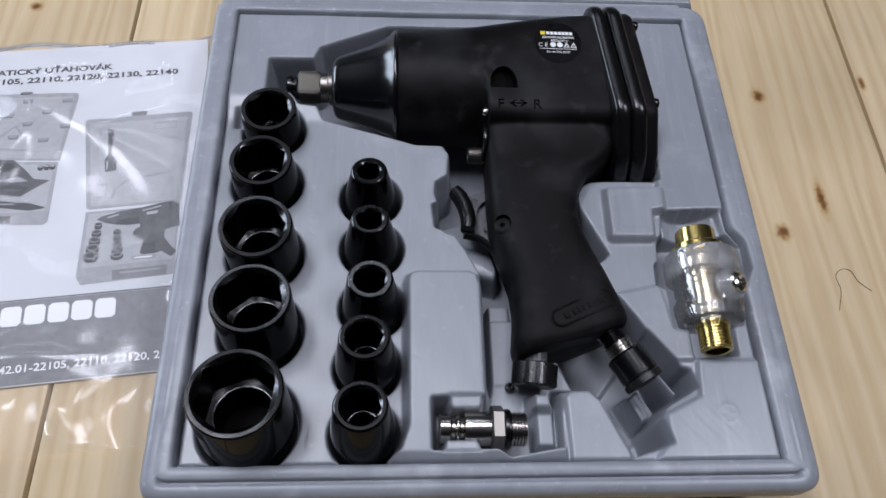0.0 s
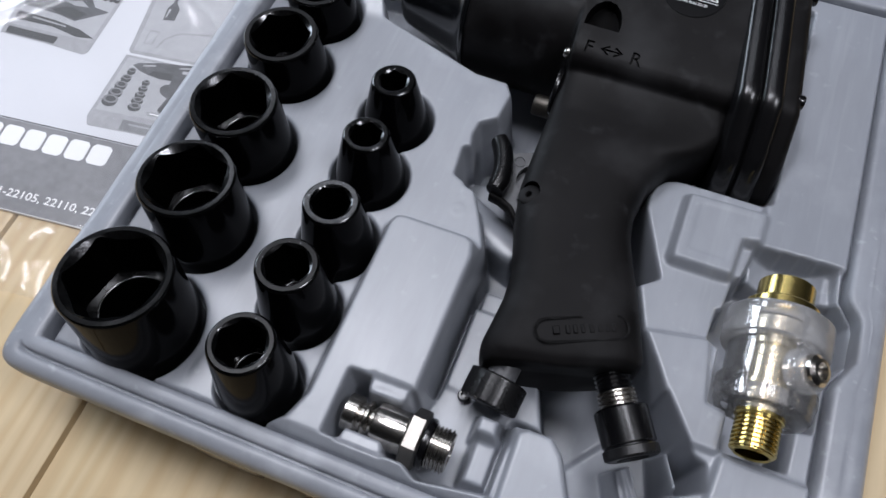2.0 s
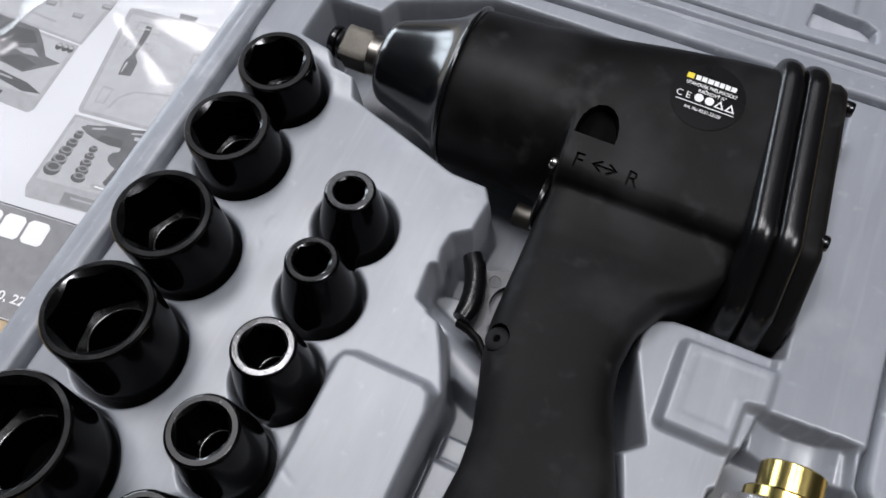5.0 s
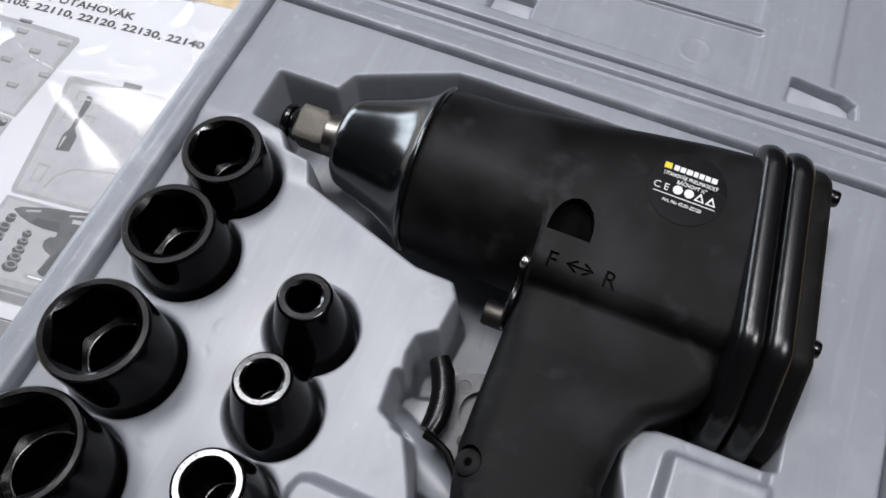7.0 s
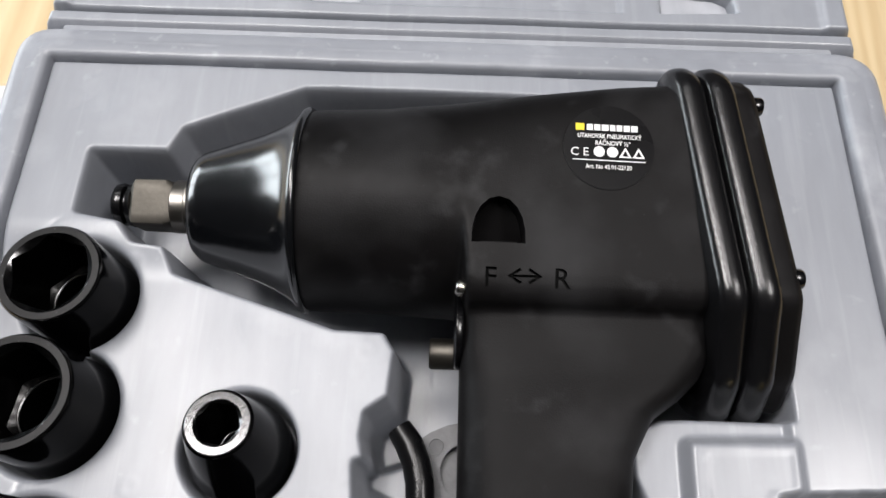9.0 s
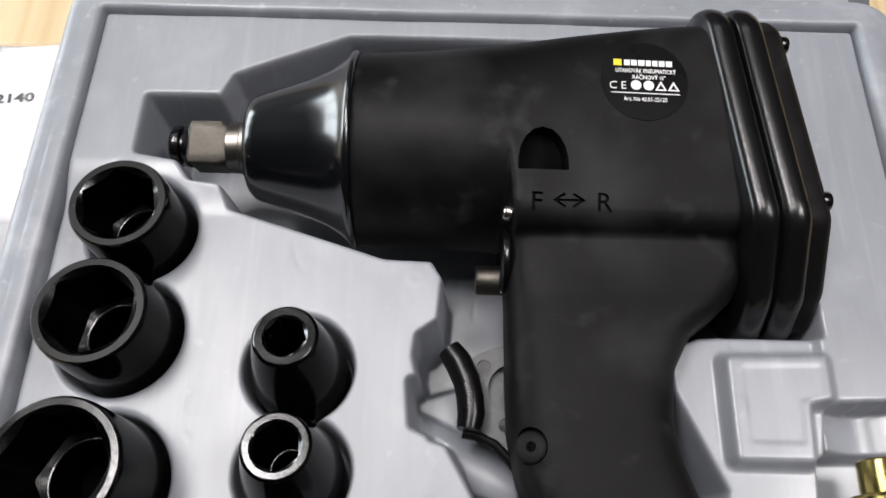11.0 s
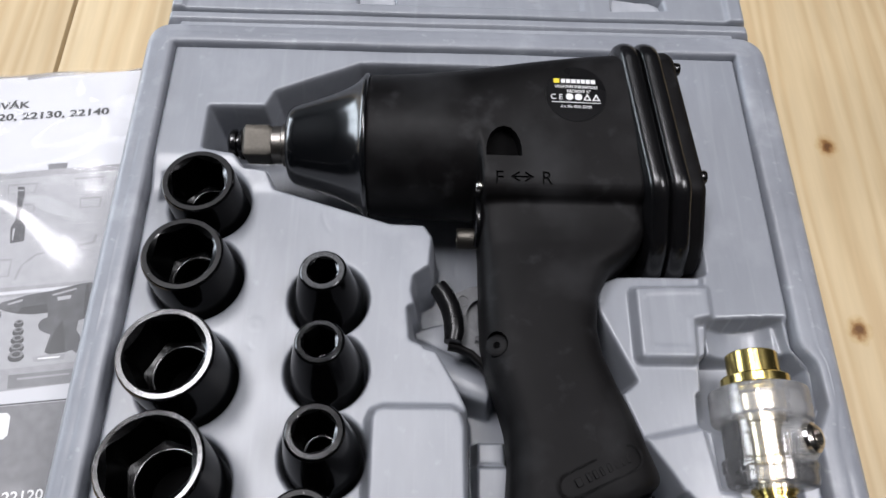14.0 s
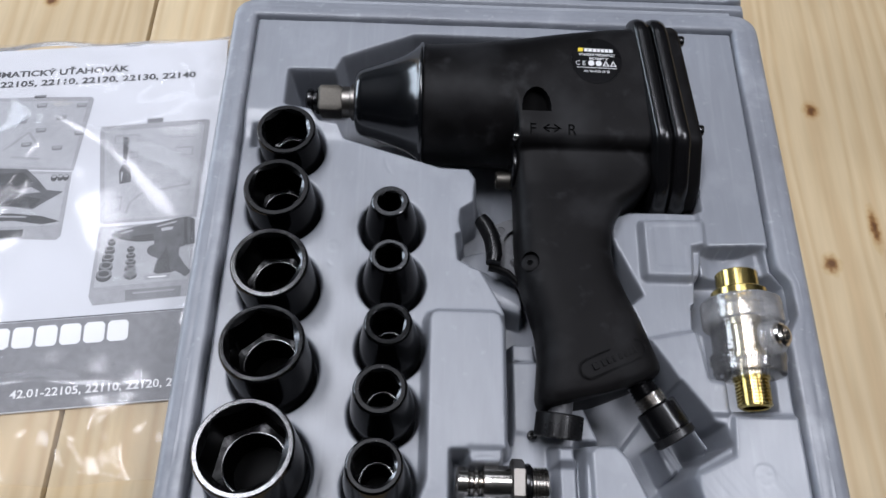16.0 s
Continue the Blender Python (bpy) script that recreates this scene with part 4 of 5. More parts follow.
    part("regulator_pin", revolve([(0, 0), (3.9, 0), (3.9, 7.6), (3.5, 8.2), (2.2, 8.2), (2.0, 7.6), (0, 7.6)], 32, m=along((41.6, 219.8, 36.0), (-1, 0, 0))), STEEL, gun, "bare steel regulator pin")
    part("dial_screw", revolve([(2.0, 0), (2.0, 0.8), (1.5, 1.6), (0.8, 1.9), (0, 2.0)], 20, m=along((40.8, 230.6, 54.6), (-1, 0, 0.3))), CHROME, gun, "small bright screw")

    # trigger with its plate and pivot
    outer = [(31, 199), (34.5, 201.4), (38.5, 203.2), (43, 204.2), (48, 204.2), (49, 168), (45.4, 171.6), (42.6, 175.6), (39, 178.8), (34.6, 180.8), (31, 181.4)]
    hole = [(44 + 7 * math.cos(2 * math.pi * k / 36), 192 + 7 * math.sin(2 * math.pi * k / 36)) for k in range(36)]
    bm = bmesh.new()
    rim = []
    for loop in (outer, hole):
        vs = [bm.verts.new((x * MM, y * MM, 0.030)) for x, y in loop]
        rim += [bm.edges.new((vs[k], vs[(k + 1) % len(vs)])) for k in range(len(vs))]
    bmesh.ops.triangle_fill(bm, use_beauty=True, use_dissolve=False, edges=rim)
    bmesh.ops.solidify(bm, geom=bm.faces[:], thickness=0.0026)
    part("trigger_plate", bm, PLATE, gun, "grey cast trigger plate", angle=30)
    part("window_floor", revolve([(0, 0), (7.6, 0), (7.6, -0.6)], 36, m=along((44, 192, 27.2), (0, 0, 1))), PLATE, gun)
    part("window_step", bar(41.2, 185.6, 27.2, 43.4, 198.4, 28.4, 0.3), PLATE, gun)
    for x, y in ((36, 198), (41.5, 183)):
        part("plate_pip", revolve([(2.2, -0.2), (2.2, 0.12), (1.8, 0.12), (1.7, -0.2), (0, -0.2)], 24, m=along((x, y, 30.2), (0, 0, 1))), PLATE, gun)
    path = [(26.8, 201.4), (29.3, 197.9), (31.3, 193.4), (32.3, 189.0), (32.6, 184.6), (32.0, 181.0)]
    secs = []
    for k, (x, y) in enumerate(path):
        q = path[min(k + 1, 5)], path[max(k - 1, 0)]
        d = Vector((q[0][0] - q[1][0], q[0][1] - q[1][1], 0)).normalized()
        nn = Vector((-d.y, d.x, 0))
        w, h = (3.5, 4.6) if 0 < k < 5 else (3.1, 4.0)
        secs.append([(Vector((x, y, AZ - 3.0)) + nn * u + Vector((0, 0, v))) * MM for u, v in superloop(24, lambda c: (w, 2.2), lambda s: (h, 2.2), lambda u, v: (u, v))])
    part("trigger", loft(secs), SATIN, gun, "satin black curved trigger", angle=60)
    link = [(30.6, 181.0), (34.3, 180.3), (38.7, 178.2), (42.3, 174.6), (45.3, 170.4)]
    secs = []
    for k, (x, y) in enumerate(link):
        q = link[min(k + 1, 4)], link[max(k - 1, 0)]
        d = Vector((q[0][0] - q[1][0], q[0][1] - q[1][1], 0)).normalized()
        nn = Vector((-d.y, d.x, 0))
        secs.append([(Vector((x, y, 29.5)) + nn * u + Vector((0, 0, v))) * MM for u, v in superloop(16, lambda c: (1.2, 3), lambda s: (2.6, 3), lambda u, v: (u, v))])
    part("trigger_guard", loft(secs), RUBBER_BLACK, gun, "black guard strip under the trigger", angle=60)
    part("pivot_pin", revolve([(3.6, -3), (3.6, -0.5), (3.3, -0.25), (1.2, -0.25), (1.0, -0.5), (1.0, -2.2), (0, -2.2)], 32, m=along((45.2, 175.0, 49.4), (-0.42, 0, 1))), RUBBER_BLACK, gun)

    # knurled plug under the grip
    d = Vector((-0.12, -1, -0.2))
    ob = along((56.8, 119.6, 37.6), d)
    part("plug_neck", revolve([(0, -3), (4.6, -3), (4.6, 3.6), (0, 3.6)], 24, m=ob), PLATE, gun)
    part("knurled_plug", knurl(ob, 8.7, 1.8, 11.2, 9, 52, 0.45), KNURLED, gun, "dark knurled plug", angle=5)

    # air inlet
    d = Vector((0.51, -0.86, -0.05)).normalized()
    p = Vector((86.6, 130.6, 40.6))
    ob = along(p, d)
    prof = [(0, -4), (5.2, -4)]
    for k in range(6):
        prof += [(5.6, k * 1.3), (4.8, k * 1.3 + 0.65)]
    prof += [(5.0, 8), (0, 8)]
    part("inlet_thread", revolve(prof, 28, m=ob), GLOSS_BLACK, gun)
    prof = [(0, 6.4), (5.4, 6.4)]
    for k in range(4):
        prof += [(6.0, 6.7 + k * 1.3), (6.0, 7.1 + k * 1.3), (5.2, 7.5 + k * 1.3), (5.2, 7.7 + k * 1.3)]
    part("inlet_collar", revolve(prof + [(0, 11.9)], 40, m=ob), CHROME, gun, "bare bright threaded collar", angle=25)
    prof = [(0, 11.4), (7.4, 11.4), (8.0, 12), (8.0, 21.8), (7.5, 22.3), (7.5, 25.4), (0, 25.4)]
    part("inlet_bushing", revolve(prof, 44, m=ob), GLOSS_BLACK, gun, "glossy black inlet bushing")
    part("inlet_ring", knurl(ob, 8.0, 22.4, 25.9, 2, 72, 0.16), KNURLED, gun, "finely knurled end ring", angle=5)
    # flat disc on the closed end, its black stands for the shaded opening
    part("inlet_mouth", revolve([(0, 26.05), (4.6, 26.05), (4.6, 25.0)], 32, m=ob), RECESS_SHADE, gun, "flat black disc for the shade of the open mouth")
    return gun


gun = wrench()


def rivet():
    ob = tagged(part("hollow_pin", revolve([(1.5, 0), (2.0, 0.4), (2.0, 1.6), (1.6, 2.2), (1.0, 2.2), (0.9, 0.6), (0, 0.6)], 24, m=pose(0.0472, 0.1113, 0.0254)), GLOSS_BLACK), "tiny black hollow pin lying in the tray", "pin")
    return ob


rivet()


def sticker():
    s = thing("round_sticker", "round black label with white print on the motor housing", "sticker", at=pose(0.0750, 0.2645, 0.06365, 8.0, 0, -1.5))
    R = 10.9
    part("disc", revolve([(0, 0.12), (R, 0.12), (R, -0.25)], 64), STICKER, s)
    part("yellow_mark", flat([(-8.0, 4.2), (-5.9, 4.2), (-5.9, 6.0), (-8.0, 6.0)], 0.16), YELLOW, s)
    for x0, w in ((-5.3, 1.5), (-3.5, 1.5), (-1.7, 1.7), (0.3, 1.3), (1.9, 1.4), (3.6, 1.5), (5.4, 1.6)):
        part("mark_bar", flat([(x0, 4.3), (x0 + w, 4.3), (x0 + w, 5.9), (x0, 5.9)], 0.16), WHITE, s)
    tz = 0.00016
    lettering("UTAHOVÁK PNEUMATICKÝ", 1.6, WHITE, s, pose(0.0002, 0.0023, tz), "print", align="CENTER", width=15.4, bold=0.03)
    lettering("RÁČNOVÝ ½\"", 1.6, WHITE, s, pose(0.001, 0.0005, tz), "print", align="CENTER", width=8.4, bold=0.03)
    lettering("C E", 3.0, WHITE, s, pose(-0.0092, -0.0024, tz), "print")
    for x in (-2.3, 0.9):
        part("round_icon", revolve([(0, 0), (1.35, 0), (1.35, -0.02)], 24, m=pose(x * MM, -0.0012, tz)), WHITE, s)
    for x in (4.0, 7.2):
        bm = flat([(x - 1.5, -2.5), (x + 1.5, -2.5), (x, 0.2)], 0.16)
        part("warning_icon", bm, WHITE, s)
        part("icon_core", flat([(x - 0.8, -2.15), (x + 0.8, -2.15), (x, -0.7)], 0.19), STICKER, s)
    part("print_rule", flat([(-8.6, -3.55), (8.8, -3.55), (8.8, -3.3), (-8.6, -3.3)], 0.16), WHITE, s)
    lettering("Art. No 42.01-22120", 1.5, WHITE, s, pose(0.0, -0.0056, tz), "print", align="CENTER", width=11.0, bold=0.02)


sticker()


# ---- sockets ----
def socket(x, y, zt, rt, rb, hexr, turn, worn, group, label, cone, lean=0.0):
    ob = thing("impact_socket", label, "socket", group, at=pose(x * MM, y * MM, zt * MM, lean) @ pose(0, 0, -0.0379))
    seg = 96
    if cone:
        prof = [(rb - 1.0, 0), (rb, 1.0), (rb, 17), (rb - 0.3, 18.5), (rt + 0.35, 36.4), (rt + 0.15, 37.2), (rt - 0.2, 37.7), (rt - 0.6, 37.9)]
    else:
        prof = [(rb - 1.2, 0), (rb, 1.2), (rb, 14.0), (rb - 0.25, 15.0), (rt + 0.15, 36.2), (rt + 0.0, 37.1), (rt - 0.25, 37.6), (rt - 0.6, 37.9)]
    part("body", revolve(prof[:-2], seg), SOCKET, ob, angle=60)
    part("rim_edge", revolve([(q - 0.02 * (k == 0), h) for k, (q, h) in enumerate(prof[-3:])], seg), EDGE, ob, "worn bright edge", angle=60)

    def hex_radius(a, r):
        b = (a + turn) % (math.pi / 3) - math.pi / 6
        return min(r * math.cos(math.pi / 6) / math.cos(b), r * 0.975)

    def circle(r, h):
        return [Vector((r * math.cos(2 * math.pi * k / seg), r * math.sin(2 * math.pi * k / seg), h)) * MM for k in range(seg)]

    def hexagon(r, height):
        out = []
        for k in range(seg):
            a = 2 * math.pi * k / seg
            rr = hex_radius(a, r)
            out.append(Vector((rr * math.cos(a), rr * math.sin(a), height(rr))) * MM)
        return out
    rc = hexr * 1.0
    part("top_rim", loft([circle(prof[-1][0], 37.9), circle(rc + 0.15, 37.9)], caps=False), RIMSTEEL if worn else DULL_RIM, ob, "worn dark rim" if worn else "")
    # cone-shaped lead-in that cuts the six flats in arcs, then the bore
    mouth = hexagon(hexr, lambda rr: 37.9 - 0.9 * (rc - rr))
    part("lead_in", loft([circle(rc + 0.15, 37.9), mouth], caps=False), EDGE, ob)
    # bore and drive hole carry their inner shade as colour
    part("hex_bore", loft([mouth, hexagon(hexr, lambda rr: 18.0)], caps=False), RECESS_SHADE, ob, angle=25)
    r2 = hexr * 0.70
    part("bore_floor", loft([hexagon(hexr, lambda rr: 18.0), circle(r2 + 1.0, 17.4)], caps=False), BORE_FLOOR, ob, angle=20)
    part("drive_seat", loft([circle(r2 + 1.0, 17.4), circle(r2 + 0.8, 17.9), circle(r2 + 0.35, 17.9), circle(r2, 17.5), circle(r2, 16.9)], caps=False), SEAT, ob, "oiled steel ring round the drive hole", angle=50)
    part("drive_hole", loft([circle(r2, 16.9), circle(r2 * 0.98, 2.0), circle(0.01, 1.9)], caps=False), RECESS_SHADE, ob)
    return ob


HEX_BIG, HEX_SMALL = (10.0, 11.0, 12.4, 13.3, 15.1), (5.1, 5.6, 6.6, 7.3, 7.7)
for k, ((x, y, zt, rt, rb, lean), h) in enumerate(zip(SOCKETS_BIG, HEX_BIG)):
    socket(x, y, zt, rt, rb, h, 0.3 + 0.35 * k, k > 1, "large sockets in the tray", "wide black impact socket with hexagonal bore standing in the tray", False, -lean)
for k, ((x, y, zt, rt, rb, lean), h) in enumerate(zip(SOCKETS_SMALL, HEX_SMALL)):
    socket(x, y, zt, rt, rb, h, 0.15 + 0.27 * k, k < 3, "small sockets in the tray", "narrow tapered black impact socket with hexagonal bore", True, -lean)


# ---- inline oiler ----
def thread(r, h0, h1, pitch, depth):
    out, h = [], h0
    while h < h1:
        out += [(r, h), (r, h + pitch * 0.3), (r - depth, h + pitch * 0.5), (r - depth, h + pitch * 0.8)]
        h += pitch
    return out


def oiler():
    ax = along((129.7, 174.5, 44.4), (-0.008, -1, 0.0))
    ob = thing("inline_oiler", "clear plastic inline oiler with brass ends in the tray", "oiler", at=pose(0, 0, 0))
    part("brass_inlet", revolve([(5.4, 8), (5.4, 0.4), (5.9, 0), (7.7, 0), (8.2, 0.5), (8.3, 7.4), (8.8, 7.8), (10.4, 8.0), (10.8, 8.5), (10.8, 11.0), (10.2, 11.6), (9.6, 11.7), (9.6, 13.6), (5.4, 13.8)], 48, m=ax, close=True), BRASS, ob, "polished brass inlet", angle=25)
    clear = []
    clear.append(part("head_ring", revolve([(9.7, 12.4), (14.6, 12.4), (15.3, 13.0), (15.5, 14.2), (15.5, 17.4), (15.1, 17.7), (15.1, 18.3), (15.5, 18.6), (15.5, 21.8), (15.0, 22.6), (12.5, 22.8), (12.5, 21.6), (13.4, 21.2), (13.4, 14.6), (9.7, 14.2)], 64, m=ax, close=True), FROSTED, ob, "hazy clear upper ring", angle=22))
    clear.append(part("bowl", revolve([(12.7, 23.0), (12.7, 33.6), (13.2, 34.0), (13.9, 34.2), (14.1, 34.7), (13.7, 35.2), (13.7, 35.6), (14.1, 36.0), (14.1, 37.4), (13.6, 38.0), (13.4, 41.2), (12.8, 42.4), (11.2, 43.0), (7.2, 43.2), (7.2, 41.8), (11.0, 41.6), (11.6, 41.0), (11.6, 23.0)], 64, m=ax, close=True), CLEAR, ob, "clear plastic bowl", angle=22))
    clear.append(part("bowl_collar", revolve([(7.4, 37.0), (11.2, 37.0), (11.2, 41.2), (7.4, 41.4)], 64, m=ax, close=True), FROSTED, ob, "hazy clear lower collar", angle=22))
    part("core_tube", revolve([(4.2, 13.6), (8.8, 14.4), (8.8, 19.6), (7.4, 20.2), (7.4, 22.6), (6.4, 23.2), (6.4, 33.4), (7.2, 34.0), (7.2, 35.6), (6.2, 36.2), (6.2, 39.4), (7.0, 40.0), (7.0, 43), (4.2, 43.4)], 40, m=ax), PALE_BRASS, ob, "pale brass tube inside the bowl")
    part("brass_outlet", revolve([(4.2, 42.6), (6.8, 42.8), (6.8, 44.0)] + thread(6.4, 44.2, 53.4, 1.3, 0.7) + [(5.9, 54.2), (5.0, 54.8), (4.5, 54.4), (4.3, 47)], 44, m=ax), BRASS, ob, "brass threaded outlet")
    sc = along((136.2, 144.8, 54.8), (0.56, 0.0, 0.83))
    clear.append(part("filler_boss", revolve([(6.6, -3), (6.4, 1.4), (5.8, 2.2), (4.9, 2.2), (4.9, -3)], 32, m=sc, close=True), FROSTED, ob, "hazy clear filler boss"))
    cross = revolve([(0, 1.0), (4.4, 1.0), (4.7, 1.8), (4.5, 3.8), (3.4, 4.7), (2.4, 4.8), (1.9, 3.0), (0, 3.0)], 28, m=sc)
    part("filler_screw", cross, CHROME, ob, "chrome filler screw", angle=20)
    for c in clear:
        c.visible_shadow = False


oiler()


# ---- air fitting ----
def fitting():
    ax = along((17.2, 91.8, 38.0), (1, -0.02, -0.01))
    ob = thing("air_fitting", "nickel-plated air hose nipple lying in its recess", "air fitting", at=pose(0, 0, 0))
    part("nipple", revolve([(3.4, 4), (3.4, 0.2), (5.0, 0), (5.6, 0.5), (5.6, 4.0), (4.3, 5.0), (4.3, 5.9), (5.5, 6.7), (5.6, 7.4), (4.2, 8.4), (4.2, 9.0), (6.3, 9.8), (6.5, 10.3), (6.5, 19.8), (0, 19.8)], 48, m=ax), CHROME, ob)
    hexa = []
    for h, r in ((19.6, 8.0), (20.3, 9.2), (24.2, 9.2), (24.9, 8.2)):
        hexa.append([ax @ (Vector((r * math.cos(2 * math.pi * k / 6), r * math.sin(2 * math.pi * k / 6), h)) * MM) for k in range(6)])
    part("hex_nut", loft(hexa), NUT, ob, "nickel-plated hexagon", angle=20)
    part("seal_ring", revolve([(6.0, 24.8), (7.4, 25.0), (7.7, 26.0), (7.4, 27.0), (6.0, 27.2)], 36, m=ax), GLOSS_BLACK, ob, "black rubber seal ring")
    part("thread", revolve([(0, 24.6), (6.0, 27.0)] + thread(6.6, 27.4, 32.6, 1.2, 0.65) + [(5.7, 33.4), (3.6, 33.4), (3.4, 29), (0, 29)], 44, m=ax), CHROME, ob)


fitting()


# ---- manual in its clear sleeve ----
def manual():
    U = pose(-0.1045, 0.3215, 0.0016, 0, 0, 6.3)
    ob = thing("instruction_leaflet", "printed black and white instruction leaflet with tool pictures", "leaflet", at=U)
    W, Hh = 148, 193
    part("page_block", bar(-W, -Hh, -1.2, -1, 0, 0, 0.25, 1), PAPER, ob)
    part("dark_band", flat([(-W, -Hh + 0.5), (-1.2, -Hh + 0.5), (-1.2, -152.5), (-W, -152.5)], 0.06), INK_DARK, ob, "dark grey printed band")
    part("band_rule", flat([(-W, -152.3), (-1.2, -152.3), (-1.2, -151.7), (-W, -151.7)], 0.06), INK_BLACK, ob)
    tz = 0.00012
    lettering("PNEUMATICKÝ UŤAHOVÁK", 5.0, INK_BLACK, ob, pose(-0.0518, -0.0175, tz), "print", align="RIGHT", width=80, bold=0.16)
    lettering("22105, 22110, 22120, 22130, 22140", 5.0, INK_BLACK, ob, pose(-0.0168, -0.0238, tz), "print", align="RIGHT", width=98.5, bold=0.16)
    lettering("42.01-22105, 22110, 22120, 22130, 22140", 5.0, WHITE, ob, pose(-0.0875, -0.1868, tz), "print", width=96, bold=0.08)
    for k in range(7):
        x0 = -110.5 + 10.2 * k
        part("logo_bar", prism([(x0 + 1.4, -164.6), (x0 + 7.6, -164.6), (x0 + 9.0, -163.2), (x0 + 9.0, -156.4), (x0 + 7.6, -155.0), (x0 + 1.4, -155.0), (x0, -156.4), (x0, -163.2)], 0.02, 0.12), WHITE, ob, "plain white printed bar")

    def ink(name, pts, mat, z):
        part(name, flat(pts, z), mat, ob)

    def blob(name, x, y, rx, ry, mat, z, rot=0.0):
        pts = []
        for k in range(18):
            a = 2 * math.pi * k / 18
            u, v = rx * math.cos(a), ry * math.sin(a)
            pts.append((x + u * math.cos(rot) - v * math.sin(rot), y + u * math.sin(rot) + v * math.cos(rot)))
        part(name, flat(pts, z), mat, ob)
    def box(name, x, y, w, h, mat, z, skew=0.0):
        ink(name, [(x, y), (x + w, y + skew), (x + w - 0.3, y + skew - h), (x + 0.3, y - h)], mat, z)

    # picture of an open case, its lid above and its tray below
    ink("printed_lid", [(-62.6, -52.6), (-61.4, -51.2), (-10, -50.4), (-8.4, -51.7), (-12.9, -105.9), (-56.5, -106.6), (-57.8, -105)], INK_MID, 0.05)
    ink("printed_lid_edge", [(-60.9, -53.0), (-10.4, -52.2), (-14.1, -104.9), (-56.1, -105.4)], INK_MID, 0.06)
    ink("printed_lid_panel", [(-60.2, -54.4), (-11.2, -53.6), (-14.8, -104.4), (-55.7, -104.8)], INK_LIGHT, 0.08)
    box("printed_latch", -39.9, -48.0, 8.2, 2.8, INK_DARK, 0.05)
    for x, y, w, h in ((-55, -57.0, 12, 5), (-55.5, -67, 13, 4), (-53.5, -92.0, 5, 8), (-28, -56.0, 12, 4.4), (-25, -66, 9, 5)):
        box("printed_pocket", x, y, w, h, INK_MID, 0.10)
        box("printed_pocket_floor", x + 0.6, y - 0.9, w - 1.2, h - 1.3, INK_LIGHT, 0.12)
    ink("printed_bar_tool", [(-51.0, -58.4), (-48.2, -58.6), (-47.6, -62.5), (-48.2, -74), (-45.4, -77.4), (-45.0, -84.4), (-50.4, -85.2), (-51.2, -78), (-49.8, -74.4), (-50.4, -63)], INK_GUN, 0.14)
    box("printed_bar_shine", -50.2, -78.4, 1.0, 5.4, INK_LIGHT, 0.16)
    box("printed_bar_ring", -50.9, -60.0, 2.6, 0.7, INK_LIGHT, 0.16)
    # outline of the hollow for the tool in the lid
    rail = [(-46.2, -101.5), (-44.6, -95.5), (-39.6, -91.2), (-30, -89.4), (-17.4, -87.6), (-16.6, -84.0)]
    for p, q in zip(rail, rail[1:]):
        d = (Vector(q) - Vector(p)).normalized() * 0.5
        ink("printed_hollow_edge", [(p[0] - d.y, p[1] + d.x), (q[0] - d.y, q[1] + d.x), (q[0] + d.y, q[1] - d.x), (p[0] + d.y, p[1] - d.x)], INK_MID, 0.10)
    ink("printed_tray", [(-57.7, -107.8), (-13.3, -107.6), (-15.0, -145.8), (-57.0, -147.2), (-59.3, -142.8)], INK_MID, 0.05)
    ink("printed_tray_floor", [(-56.2, -109.0), (-14.6, -109.2), (-15.8, -137.6), (-57.4, -138.6)], INK_LIGHT, 0.08)
    box("printed_tray_latch", -43.2, -140.8, 25.0, 5.2, INK_DARK, 0.08, 0.3)
    box("printed_latch_shine", -40.0, -142.2, 19.0, 0.8, INK_MID, 0.10, 0.3)
    # the printed wrench: body, rear cap, grip shade and shine
    ink("printed_gun", [(-52.2, -112.6), (-49.9, -110.9), (-45.9, -110.1), (-40.7, -108.7), (-31.5, -107.7), (-22.2, -105.9), (-17.2, -105.3), (-13.7, -106.7), (-13.1, -119.6), (-16.8, -120.4), (-19.9, -121.2), (-20.3, -125.0), (-17.8, -129.3), (-14.3, -133.7), (-16.6, -136.3), (-21.2, -133.0), (-23.3, -133.7), (-29.4, -134.1), (-31.3, -132.9), (-29.8, -126.0), (-32.4, -124.9), (-34.3, -123.5), (-35.0, -121.4), (-33.8, -119.5), (-31.7, -118.7), (-31.9, -116.9), (-37.6, -117.1), (-43.5, -116.2), (-48.4, -114.7)], INK_GUN, 0.12)
    ink("printed_gun_shade", [(-43.3, -115.9), (-41.8, -113.6), (-32.6, -113.2), (-31.9, -116.7), (-37.6, -116.9)], INK_BLACK, 0.14)
    ink("printed_grip_shade", [(-28.8, -126), (-26.0, -120.5), (-24.6, -126), (-23.6, -133.4), (-29.4, -133.9), (-30.8, -132.8)], INK_BLACK, 0.14)
    ink("printed_cap", [(-18.6, -106.0), (-17.2, -105.6), (-16.4, -119.9), (-18.2, -120.2)], INK_BLACK, 0.14)
    ink("printed_cap", [(-15.6, -106.0), (-14.4, -106.4), (-13.8, -119.3), (-15.2, -119.7)], INK_BLACK, 0.14)
    ink("printed_gun_shine", [(-31, -109.2), (-22, -107.2), (-22, -108.0), (-31, -110.0)], INK_MID, 0.14)
    ink("printed_nose_shine", [(-47.6, -111.6), (-42.0, -110.2), (-42.0, -111.2), (-47.4, -112.4)], INK_MID, 0.14)
